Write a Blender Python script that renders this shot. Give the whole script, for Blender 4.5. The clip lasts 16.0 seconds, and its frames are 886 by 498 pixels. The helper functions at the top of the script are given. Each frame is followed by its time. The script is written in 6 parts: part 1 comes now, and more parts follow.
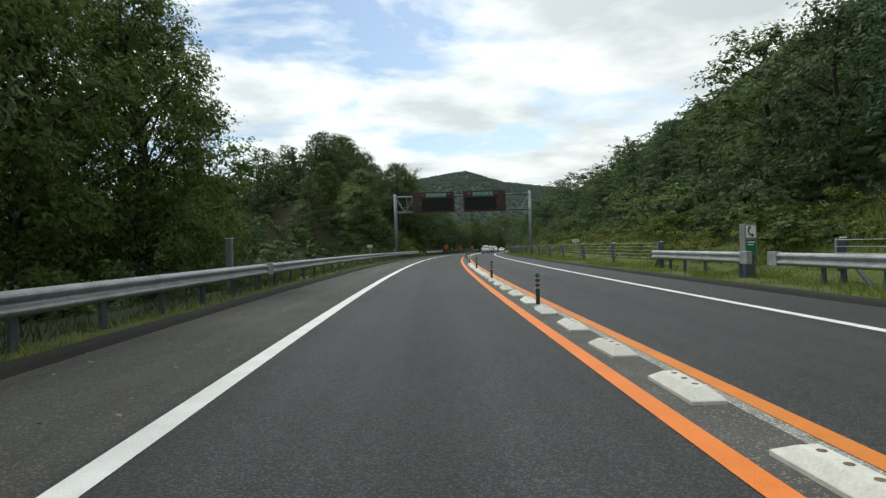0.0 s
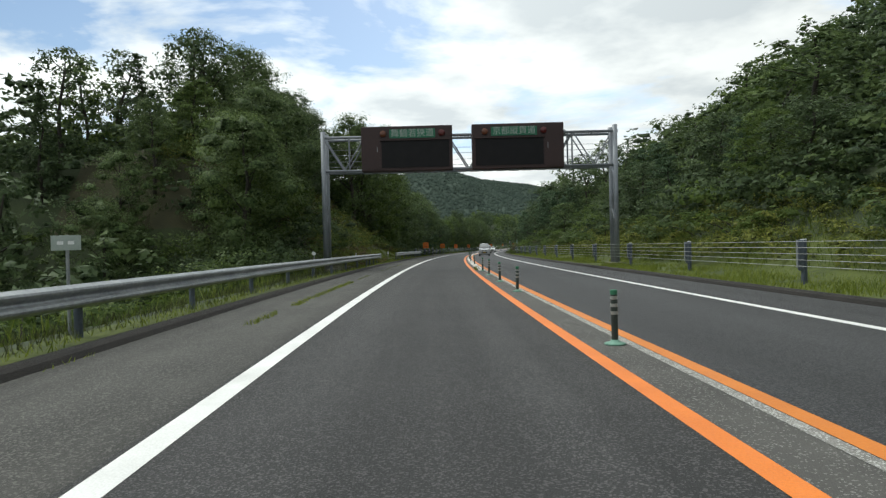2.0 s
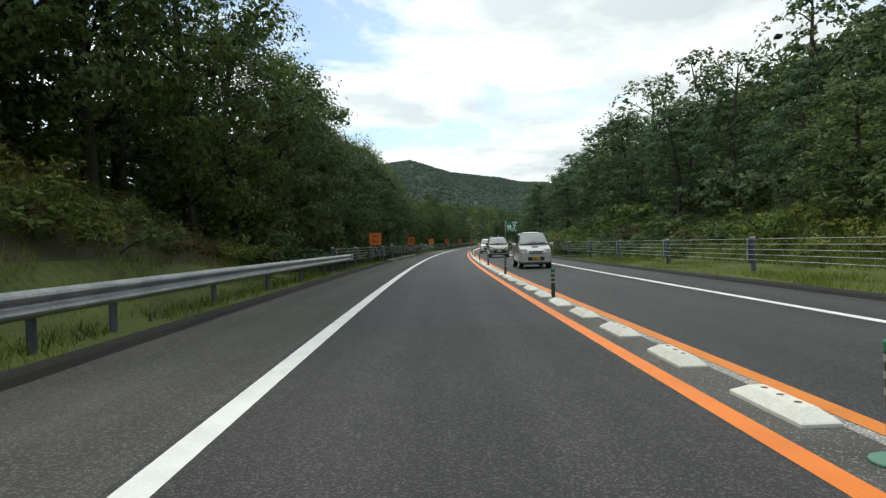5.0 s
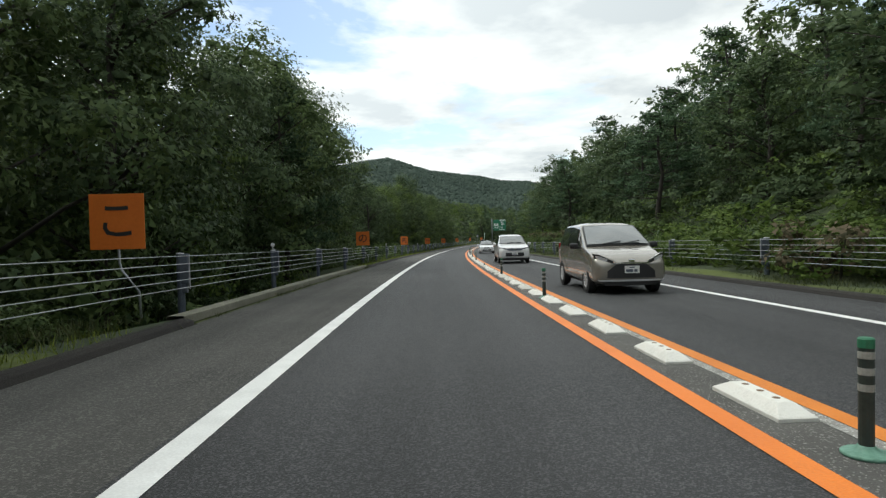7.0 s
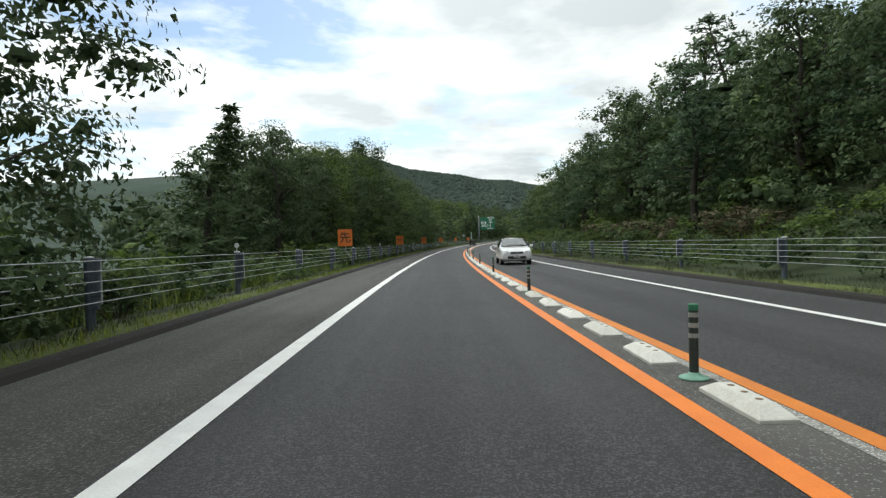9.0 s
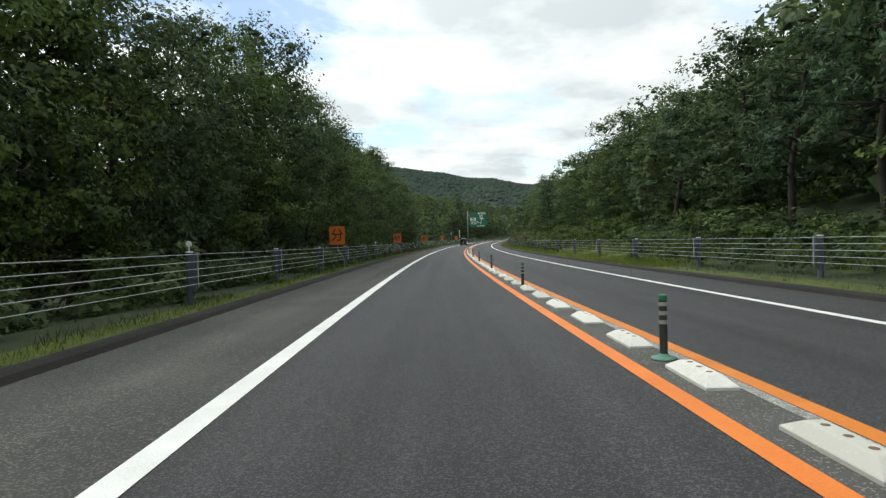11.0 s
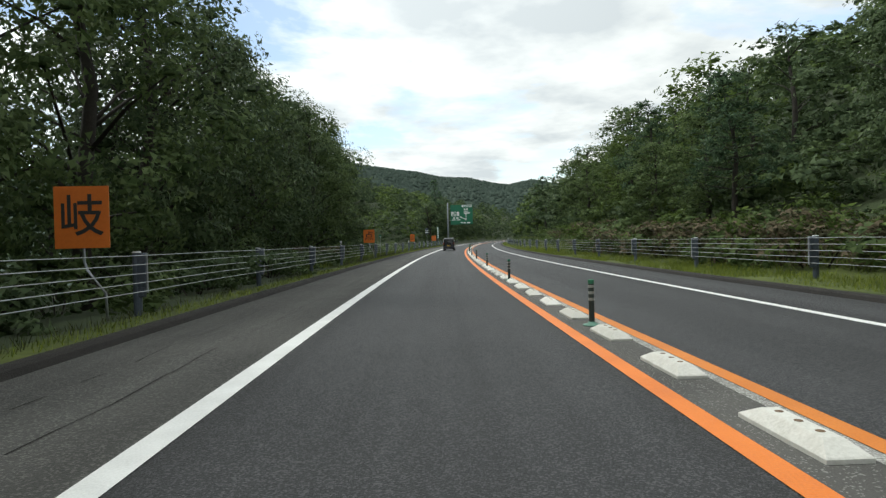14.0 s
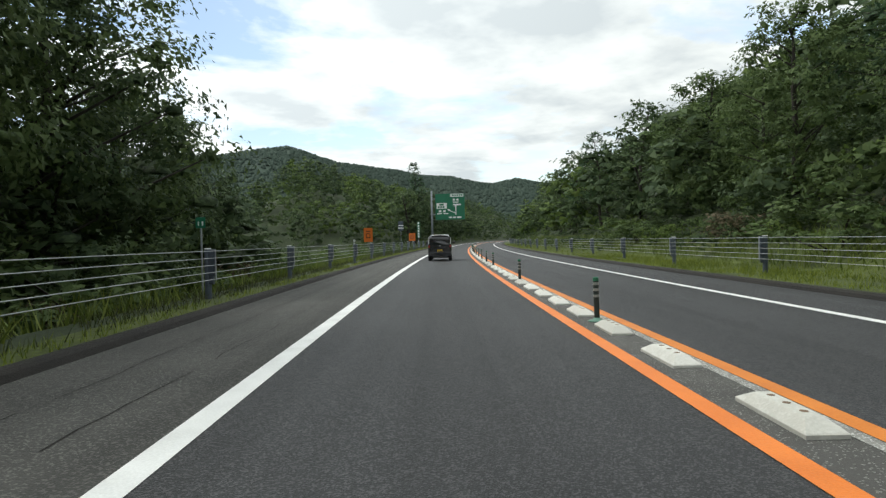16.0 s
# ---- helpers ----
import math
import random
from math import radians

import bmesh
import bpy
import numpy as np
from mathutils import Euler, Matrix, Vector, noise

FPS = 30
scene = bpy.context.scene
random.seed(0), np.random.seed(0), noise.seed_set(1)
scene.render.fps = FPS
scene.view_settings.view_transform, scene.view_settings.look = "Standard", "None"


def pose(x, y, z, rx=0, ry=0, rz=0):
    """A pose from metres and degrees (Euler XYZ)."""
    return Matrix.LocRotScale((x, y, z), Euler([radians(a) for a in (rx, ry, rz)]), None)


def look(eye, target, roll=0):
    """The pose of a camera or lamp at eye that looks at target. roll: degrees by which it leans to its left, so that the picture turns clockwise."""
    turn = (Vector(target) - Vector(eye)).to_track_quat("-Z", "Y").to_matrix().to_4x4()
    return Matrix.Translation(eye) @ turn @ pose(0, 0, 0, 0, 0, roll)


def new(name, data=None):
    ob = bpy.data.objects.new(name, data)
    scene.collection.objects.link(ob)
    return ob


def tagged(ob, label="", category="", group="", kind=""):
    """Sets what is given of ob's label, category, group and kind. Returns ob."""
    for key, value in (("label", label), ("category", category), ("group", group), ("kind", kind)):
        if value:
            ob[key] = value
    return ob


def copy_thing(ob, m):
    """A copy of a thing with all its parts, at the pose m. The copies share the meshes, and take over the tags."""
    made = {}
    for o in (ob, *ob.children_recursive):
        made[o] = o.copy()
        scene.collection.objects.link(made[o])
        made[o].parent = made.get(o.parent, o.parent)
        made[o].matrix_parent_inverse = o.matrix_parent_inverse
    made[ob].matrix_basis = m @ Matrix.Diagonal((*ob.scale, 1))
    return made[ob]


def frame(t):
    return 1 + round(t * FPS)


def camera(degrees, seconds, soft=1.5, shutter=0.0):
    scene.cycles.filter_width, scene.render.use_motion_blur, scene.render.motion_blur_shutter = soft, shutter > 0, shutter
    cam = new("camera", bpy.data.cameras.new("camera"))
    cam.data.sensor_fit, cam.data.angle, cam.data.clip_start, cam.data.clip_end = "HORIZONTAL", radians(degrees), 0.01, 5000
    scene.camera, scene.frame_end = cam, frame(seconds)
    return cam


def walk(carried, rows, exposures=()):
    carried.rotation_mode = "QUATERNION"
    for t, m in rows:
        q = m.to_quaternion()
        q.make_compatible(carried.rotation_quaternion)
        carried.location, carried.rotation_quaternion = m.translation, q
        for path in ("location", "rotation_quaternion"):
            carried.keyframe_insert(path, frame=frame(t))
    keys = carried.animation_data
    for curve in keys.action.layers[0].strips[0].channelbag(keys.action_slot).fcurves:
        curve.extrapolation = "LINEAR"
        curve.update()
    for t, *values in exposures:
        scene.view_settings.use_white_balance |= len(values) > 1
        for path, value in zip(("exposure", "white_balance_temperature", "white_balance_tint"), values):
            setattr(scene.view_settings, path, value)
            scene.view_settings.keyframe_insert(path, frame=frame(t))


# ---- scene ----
# ---- camera ----
EXPOSURES = [(0.0, -0.12, 6330, 2.5), (1.5, -0.12, 6330, 2.5), (2.2, 0.0, 6330, 2.5), (3.0, 0.25, 6330, 2.5), (3.6, 0.25, 6330, 2.5), (4.4, 0.1, 6330, 2.5), (6.5, 0.04, 6330, 2.5), (16.0, 0.04, 6330, 2.5)]
cam = camera(72.0, 16.0, soft=1.35)
walk(cam, [
    (0.0, pose(0.130, 0.000, 1.232, 89.633, 1.478, -1.976)),
    (0.5, pose(0.192, 9.315, 1.226, 89.580, 1.557, -2.328)),
    (1.0, pose(0.357, 18.593, 1.212, 89.553, 1.517, -2.848)),
    (1.5, pose(0.584, 28.090, 1.188, 89.522, 1.489, -3.525)),
    (2.0, pose(0.945, 37.951, 1.153, 89.457, 1.387, -4.295)),
    (2.5, pose(1.328, 46.218, 1.117, 89.318, 1.401, -4.934)),
    (3.0, pose(1.876, 55.620, 1.067, 89.208, 1.466, -5.444)),
    (3.5, pose(2.483, 64.498, 1.013, 89.056, 1.512, -5.809)),
    (4.0, pose(3.199, 73.622, 0.950, 89.011, 1.567, -6.244)),
    (4.5, pose(4.007, 82.748, 0.879, 88.997, 1.547, -6.761)),
    (5.0, pose(4.905, 91.873, 0.803, 88.987, 1.528, -7.261)),
    (5.5, pose(5.898, 100.998, 0.721, 88.981, 1.508, -7.744)),
    (6.0, pose(6.993, 110.119, 0.635, 88.982, 1.489, -8.209)),
    (6.5, pose(8.193, 119.236, 0.545, 88.989, 1.470, -8.657)),
    (7.0, pose(9.498, 128.347, 0.453, 88.964, 1.450, -9.250)),
    (7.5, pose(10.882, 137.464, 0.359, 88.999, 1.475, -9.762)),
    (8.0, pose(12.357, 146.705, 0.264, 89.029, 1.520, -10.391)),
    (8.5, pose(13.819, 155.698, 0.171, 89.025, 1.568, -10.715)),
    (9.0, pose(15.366, 164.839, 0.078, 89.004, 1.552, -11.135)),
    (9.5, pose(16.981, 174.001, -0.014, 88.987, 1.536, -11.566)),
    (10.0, pose(18.671, 183.167, -0.103, 88.975, 1.520, -12.002)),
    (10.5, pose(20.443, 192.318, -0.189, 88.967, 1.504, -12.420)),
    (11.0, pose(22.301, 201.437, -0.272, 88.964, 1.487, -12.818)),
    (11.5, pose(24.180, 210.233, -0.347, 88.952, 1.493, -13.467)),
    (12.0, pose(26.401, 220.041, -0.424, 88.974, 1.489, -14.038)),
    (12.5, pose(28.416, 228.855, -0.488, 89.010, 1.558, -14.368)),
    (13.0, pose(30.571, 238.157, -0.549, 89.090, 1.447, -14.825)),
    (13.5, pose(32.718, 247.033, -0.602, 89.109, 1.361, -15.102)),
    (14.0, pose(35.217, 257.147, -0.655, 89.113, 1.314, -15.403)),
    (14.5, pose(37.706, 266.753, -0.698, 89.126, 1.273, -15.742)),
    (15.0, pose(40.319, 276.411, -0.735, 89.151, 1.395, -16.218)),
    (15.5, pose(42.969, 286.167, -0.767, 89.171, 1.453, -16.622)),
    (16.0, pose(45.688, 295.934, -0.793, 89.145, 1.268, -17.144)),
], EXPOSURES)

SUN_WAY = (-0.46, 0.36, 0.81)
SKY = 0.80
SUN = 1.6

# The road's middle line: how sharply it turns right and how its slope changes, every 40 m from s = -20
TURN = [11.9, 12.3, 11.2, 9.8, 8.3, 9.0, 7.4, 8.5, 8.7, 8.1, 7.0, 7.5, 9.0, 10.0, 10.0]
BEND = [-0.96, -1.05, -0.95, -0.57, -0.04, 0.31, 0.69, 0.71, 0.50, 0.38, 0.30, 0.10, 0.0, 0.0, 0.0]
STEP = 2.0
SS = np.arange(-140.0, 760.0, STEP)
_k = np.interp(SS, -20 + 40 * np.arange(15), TURN) * 1e-4
_b = np.interp(SS, -20 + 40 * np.arange(15), BEND) * 1e-4
_i0 = int(round(140 / STEP))
TH = np.cumsum(_k) * STEP
TH -= TH[_i0]
XX = np.cumsum(np.sin(TH)) * STEP
YY = np.cumsum(np.cos(TH)) * STEP
XX -= XX[_i0]
YY -= YY[_i0]
GG = np.cumsum(_b) * STEP
GG -= GG[_i0]
ZZ = np.cumsum(GG) * STEP
ZZ -= ZZ[_i0]


def heading(s):
    """Radians to the right of the y axis."""
    return float(np.interp(s, SS, TH))


def rp(s, off=0.0, z=0.0):
    """The place s metres along the road, off metres right of the lane's middle, z above the road."""
    th = heading(s)
    return Vector((float(np.interp(s, SS, XX)) + off * math.cos(th), float(np.interp(s, SS, YY)) - off * math.sin(th),
                   float(np.interp(s, SS, ZZ)) + z))


def rps(s, off, z):
    """The same for arrays."""
    th = np.interp(s, SS, TH)
    return np.stack([np.interp(s, SS, XX) + off * np.cos(th), np.interp(s, SS, YY) - off * np.sin(th),
                     np.interp(s, SS, ZZ) + z], -1)


def road_pose(s, off=0.0, z=0.0, turn=0.0, scale=1.0):
    """A pose on the road: local y runs along it, local x to its right. turn: degrees to the left."""
    m = Matrix.Translation(rp(s, off, z)) @ Matrix.Rotation(-heading(s) + radians(turn), 4, "Z")
    return m if scale == 1.0 else m @ Matrix.Scale(scale, 4)


# ---- world and light ----
world = bpy.data.worlds.new("sky")
scene.world = world
world.use_nodes = True


def build_sky():
    nt = world.node_tree
    n, l = nt.nodes, nt.links
    n.clear()
    out = n.new("ShaderNodeOutputWorld")
    bg = n.new("ShaderNodeBackground")
    sky = n.new("ShaderNodeTexSky")
    sky.sky_type, sky.sun_disc = "NISHITA", False
    sky.sun_elevation, sky.sun_rotation = radians(56), radians(28)
    sky.air_density, sky.dust_density = 1.0, 1.5
    dim = n.new("ShaderNodeVectorMath")
    dim.operation = "SCALE"
    dim.inputs["Scale"].default_value = 0.19
    l.new(sky.outputs["Color"], dim.inputs[0])
    tc = n.new("ShaderNodeTexCoord")
    # the clouds lie in a flat layer: direction / (height + 0.12)
    sep = n.new("ShaderNodeSeparateXYZ")
    l.new(tc.outputs["Generated"], sep.inputs[0])
    up = n.new("ShaderNodeMath")
    up.operation = "MAXIMUM"
    up.inputs[1].default_value = 0.0
    l.new(sep.outputs["Z"], up.inputs[0])
    add = n.new("ShaderNodeMath")
    add.inputs[1].default_value = 0.13
    l.new(up.outputs[0], add.inputs[0])
    comb = n.new("ShaderNodeCombineXYZ")
    for i, ax in enumerate("XY"):
        dv = n.new("ShaderNodeMath")
        dv.operation = "DIVIDE"
        l.new(sep.outputs[ax], dv.inputs[0])
        l.new(add.outputs[0], dv.inputs[1])
        l.new(dv.outputs[0], comb.inputs[i])
    comb.inputs[2].default_value = 3.1
    big = n.new("ShaderNodeTexNoise")
    big.inputs["Scale"].default_value, big.inputs["Detail"].default_value = 1.15, 7
    big.inputs["Roughness"].default_value, big.inputs["Distortion"].default_value = 0.56, 0.3
    l.new(comb.outputs[0], big.inputs["Vector"])
    cover = n.new("ShaderNodeValToRGB")
    cover.color_ramp.elements[0].position, cover.color_ramp.elements[1].position = 0.37, 0.48
    l.new(big.outputs["Fac"], cover.inputs["Fac"])
    # light and grey parts of the clouds
    soft = n.new("ShaderNodeTexNoise")
    soft.inputs["Scale"].default_value, soft.inputs["Detail"].default_value = 1.9, 6
    soft.inputs["Roughness"].default_value = 0.55
    l.new(comb.outputs[0], soft.inputs["Vector"])
    tone = n.new("ShaderNodeValToRGB")
    tone.color_ramp.elements[0].position, tone.color_ramp.elements[1].position = 0.36, 0.58
    tone.color_ramp.elements[0].color = (0.88, 0.91, 0.95, 1)
    tone.color_ramp.elements[1].color = (1.32, 1.31, 1.30, 1)
    l.new(soft.outputs["Fac"], tone.inputs["Fac"])
    # the clouds glow towards the hidden sun
    dot = n.new("ShaderNodeVectorMath")
    dot.operation = "DOT_PRODUCT"
    dot.inputs[1].default_value = SUN_WAY
    nrm = n.new("ShaderNodeVectorMath")
    nrm.operation = "NORMALIZE"
    l.new(tc.outputs["Generated"], nrm.inputs[0])
    l.new(nrm.outputs[0], dot.inputs[0])
    glow = n.new("ShaderNodeMapRange")
    glow.inputs["From Min"].default_value, glow.inputs["From Max"].default_value = 0.2, 1.0
    glow.inputs["To Min"].default_value, glow.inputs["To Max"].default_value = 0.95, 1.5
    l.new(dot.outputs["Value"], glow.inputs["Value"])
    lit = n.new("ShaderNodeVectorMath")
    lit.operation = "SCALE"
    l.new(tone.outputs["Color"], lit.inputs[0])
    l.new(glow.outputs[0], lit.inputs["Scale"])
    mix = n.new("ShaderNodeMix")
    mix.data_type = "RGBA"
    l.new(cover.outputs["Color"], mix.inputs["Factor"])
    l.new(dim.outputs[0], mix.inputs["A"])
    l.new(lit.outputs[0], mix.inputs["B"])
    l.new(mix.outputs["Result"], bg.inputs["Color"])
    bg.inputs["Strength"].default_value = SKY
    l.new(bg.outputs[0], out.inputs["Surface"])


build_sky()
sun = new("sun", bpy.data.lights.new("sun", "SUN"))
sun.data.energy, sun.data.angle, sun.data.color = SUN, radians(12), (1.0, 0.96, 0.9)
sun.matrix_world = look(Vector(SUN_WAY) * 100, (0, 0, 0))


# ---- materials ----
MATS = {}


def mat(name, a, b=None, rough=0.7, metal=0.0, scale=1.0, fine=40.0, bump=0.0, island=0.0, rand=0.0, leaf=0.0, spec=0.5,
        speck=None, coat=0.0, streak=0.0):
    """A surface between the colours a and b, mottled at two scales (per metre). island, rand: how far pieces differ."""
    if name in MATS:
        return MATS[name]
    m = bpy.data.materials.new(name)
    m.use_nodes = True
    nt = m.node_tree
    n, l = nt.nodes, nt.links
    p = n["Principled BSDF"]
    p.inputs["Roughness"].default_value, p.inputs["Metallic"].default_value = rough, metal
    p.inputs["Specular IOR Level"].default_value = spec
    p.inputs["Coat Weight"].default_value = coat
    b = b or tuple(0.8 * c for c in a)
    tc = n.new("ShaderNodeTexCoord")
    n1, n2 = n.new("ShaderNodeTexNoise"), n.new("ShaderNodeTexNoise")
    n1.inputs["Scale"].default_value, n1.inputs["Detail"].default_value = scale, 5
    n2.inputs["Scale"].default_value, n2.inputs["Detail"].default_value = fine, 3
    for q in (n1, n2):
        l.new(tc.outputs["Object"], q.inputs["Vector"])
    av = n.new("ShaderNodeMath")
    av.operation = "MULTIPLY_ADD"
    av.inputs[1].default_value = 0.45
    l.new(n2.outputs["Fac"], av.inputs[0])
    av2 = n.new("ShaderNodeMath")
    av2.operation = "MULTIPLY"
    av2.inputs[1].default_value = 0.55
    l.new(n1.outputs["Fac"], av2.inputs[0])
    l.new(av2.outputs[0], av.inputs[2])
    fac = av.outputs[0]
    if island or rand:
        src = n.new("ShaderNodeNewGeometry").outputs["Random Per Island"] if island else n.new("ShaderNodeObjectInfo").outputs["Random"]
        sh = n.new("ShaderNodeMath")
        sh.operation = "MULTIPLY_ADD"
        sh.inputs[1].default_value = island or rand
        l.new(src, sh.inputs[0])
        ce = n.new("ShaderNodeMath")
        ce.operation = "SUBTRACT"
        ce.inputs[1].default_value = 0.5 * (island or rand)
        l.new(fac, ce.inputs[0])
        l.new(ce.outputs[0], sh.inputs[2])
        fac = sh.outputs[0]
    ramp = n.new("ShaderNodeValToRGB")
    ramp.color_ramp.elements[0].position, ramp.color_ramp.elements[1].position = 0.3, 0.7
    ramp.color_ramp.elements[0].color, ramp.color_ramp.elements[1].color = (*a, 1), (*b, 1)
    l.new(fac, ramp.inputs["Fac"])
    col = ramp.outputs["Color"]
    if speck:
        colour, per, size = speck
        vo = n.new("ShaderNodeTexVoronoi")
        vo.inputs["Scale"].default_value = per
        l.new(tc.outputs["Object"], vo.inputs["Vector"])
        lt = n.new("ShaderNodeMath")
        lt.operation = "LESS_THAN"
        lt.inputs[1].default_value = size
        sepc = n.new("ShaderNodeSeparateColor")
        l.new(vo.outputs["Color"], sepc.inputs[0])
        l.new(sepc.outputs[0], lt.inputs[0])
        mx = n.new("ShaderNodeMix")
        mx.data_type = "RGBA"
        l.new(lt.outputs[0], mx.inputs["Factor"])
        l.new(col, mx.inputs["A"])
        mx.inputs["B"].default_value = (*colour, 1)
        col = mx.outputs["Result"]
    if streak:
        # tyre tracks and the oil line run along the road: u is metres across it, v metres along it
        uv = n.new("ShaderNodeUVMap")
        uv.uv_map = "along"
        mp = n.new("ShaderNodeMapping")
        mp.inputs["Scale"].default_value = (2.2, 0.035, 1)
        l.new(uv.outputs[0], mp.inputs["Vector"])
        n3 = n.new("ShaderNodeTexNoise")
        n3.inputs["Scale"].default_value, n3.inputs["Detail"].default_value = 1.0, 4
        l.new(mp.outputs[0], n3.inputs["Vector"])
        sx = n.new("ShaderNodeSeparateXYZ")
        l.new(uv.outputs[0], sx.inputs[0])
        wave = n.new("ShaderNodeMath")
        wave.operation = "MULTIPLY"
        wave.inputs[1].default_value = 2 * math.pi / 1.95
        l.new(sx.outputs[0], wave.inputs[0])
        cs = n.new("ShaderNodeMath")
        cs.operation = "COSINE"
        l.new(wave.outputs[0], cs.inputs[0])
        mixw = n.new("ShaderNodeMath")
        mixw.operation = "MULTIPLY_ADD"
        mixw.inputs[1].default_value = -0.11
        l.new(cs.outputs[0], mixw.inputs[0])
        l.new(n3.outputs["Fac"], mixw.inputs[2])
        mr = n.new("ShaderNodeMapRange")
        mr.inputs["From Min"].default_value, mr.inputs["From Max"].default_value = 0.25, 0.75
        mr.inputs["To Min"].default_value, mr.inputs["To Max"].default_value = 1 - streak, 1 + streak
        l.new(mixw.outputs[0], mr.inputs["Value"])
        sc = n.new("ShaderNodeVectorMath")
        sc.operation = "SCALE"
        l.new(col, sc.inputs[0])
        l.new(mr.outputs[0], sc.inputs["Scale"])
        col = sc.outputs[0]
    l.new(col, p.inputs["Base Color"])
    if bump:
        bp = n.new("ShaderNodeBump")
        bp.inputs["Strength"].default_value, bp.inputs["Distance"].default_value = min(1.0, bump), 0.02
        l.new(n2.outputs["Fac"], bp.inputs["Height"])
        l.new(bp.outputs[0], p.inputs["Normal"])
    if leaf:
        tr = n.new("ShaderNodeBsdfTranslucent")
        l.new(col, tr.inputs["Color"])
        ms = n.new("ShaderNodeMixShader")
        ms.inputs[0].default_value = leaf
        l.new(p.outputs[0], ms.inputs[1])
        l.new(tr.outputs[0], ms.inputs[2])
        l.new(ms.outputs[0], n["Material Output"].inputs["Surface"])
    MATS[name] = m
    return m


M_ASPHALT = mat("asphalt_dark", (0.013, 0.0135, 0.015), (0.035, 0.035, 0.037), 0.72, 0, 0.35, 75, 1.0, speck=((0.070, 0.070, 0.072), 85, 0.24), streak=0.32)
M_COARSE = mat("asphalt_coarse", (0.019, 0.019, 0.0195), (0.042, 0.041, 0.041), 0.8, 0, 0.5, 75, 1.0, speck=((0.088, 0.085, 0.084), 85, 0.2), streak=0.25)
M_SHOULDER = mat("asphalt_worn", (0.034, 0.034, 0.031), (0.082, 0.080, 0.072), 0.9, 0, 0.6, 60, 1.0, speck=((0.125, 0.12, 0.11), 70, 0.20), streak=0.22)
M_MEDIAN = mat("asphalt_gritty", (0.06, 0.058, 0.054), (0.13, 0.125, 0.115), 0.92, 0, 1.3, 90, 0.9, speck=((0.24, 0.235, 0.22), 90, 0.08))
M_GRIT = mat("white_grit", (0.14, 0.135, 0.125), (0.42, 0.41, 0.38), 0.9, 0, 6, 110, 0.9, speck=((0.6, 0.6, 0.57), 95, 0.2))
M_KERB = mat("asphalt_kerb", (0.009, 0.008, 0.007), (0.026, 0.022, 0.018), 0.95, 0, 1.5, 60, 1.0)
M_WHITE = mat("white_line_paint", (0.62, 0.62, 0.60), (0.86, 0.86, 0.84), 0.6, 0, 2.5, 60, 0.3)
M_ORANGE = mat("orange_line_paint", (0.62, 0.155, 0.014), (0.80, 0.225, 0.026), 0.6, 0, 2.0, 60, 0.3)
M_OCHRE = mat("ochre_line_paint", (0.52, 0.150, 0.012), (0.70, 0.225, 0.022), 0.6, 0, 2.0, 60, 0.3)
M_RUBBER = mat("cream_rubber", (0.50, 0.49, 0.44), (0.70, 0.69, 0.64), 0.7, 0, 7, 45, 0.3, rand=0.45)
M_RUST = mat("rusty_bolt_pit", (0.10, 0.06, 0.035), (0.22, 0.15, 0.09), 0.9)
M_POLE = mat("dark_green_rubber", (0.018, 0.028, 0.024), (0.035, 0.05, 0.042), 0.55, 0, 5, 40, 0.1)
M_POLEBASE = mat("pale_green_rubber", (0.10, 0.22, 0.16), (0.2, 0.38, 0.29), 0.6, 0, 8, 40, 0.2, rand=0.6)
M_BAND = mat("grey_reflective_band", (0.20, 0.21, 0.19), (0.36, 0.37, 0.34), 0.4, 0, 10, 60)
M_ZINC = mat("galvanised_steel", (0.20, 0.215, 0.23), (0.44, 0.455, 0.46), 0.45, 0.5, 1.6, 12, 0.2)
M_POSTZ = mat("grey_painted_steel", (0.055, 0.068, 0.090), (0.115, 0.135, 0.170), 0.5, 0.25, 2.0, 25, 0.1, rand=0.3)
M_CABLE = mat("steel_cable", (0.30, 0.31, 0.32), (0.52, 0.53, 0.54), 0.45, 0.5, 3, 60, 0.2)
M_CAP = mat("pale_cap", (0.55, 0.56, 0.56), (0.75, 0.76, 0.76), 0.5)
M_CONC = mat("weathered_concrete", (0.085, 0.088, 0.058), (0.24, 0.23, 0.18), 0.9, 0, 1.2, 30, 0.5)
M_SOIL = mat("earth_and_weeds", (0.015, 0.025, 0.008), (0.042, 0.060, 0.017), 0.95, 0, 0.5, 14, 0.8)
M_VERGE = mat("verge_turf", (0.022, 0.036, 0.007), (0.105, 0.128, 0.020), 0.95, 0, 0.45, 6, 1.0)
# Earth and litter, darkened so that gaps between the herbs look shaded.
M_BANK = mat("shaded_bank_earth_and_litter", (0.022, 0.026, 0.010), (0.066, 0.060, 0.026), 0.95, 0, 0.7, 12, 1.0)
M_GRASS = mat("grass_blades", (0.095, 0.130, 0.013), (0.225, 0.270, 0.028), 0.6, 0, 0.3, 3, 0, island=0.5, leaf=0.3)
# Olive grass made darker in its colour, as shade beside the woods.
M_GRASS_SHADED = mat("shaded_grass_blades", (0.030, 0.041, 0.010), (0.085, 0.098, 0.028), 0.65, 0, 0.3, 3, 0, island=0.6, leaf=0.25)
M_WEED = mat("tall_weeds", (0.075, 0.112, 0.014), (0.185, 0.225, 0.036), 0.6, 0, 0.3, 3, 0, island=0.5, leaf=0.3)
M_BARK = mat("bark", (0.018, 0.014, 0.011), (0.050, 0.043, 0.033), 0.9, 0, 3, 25, 0.8)
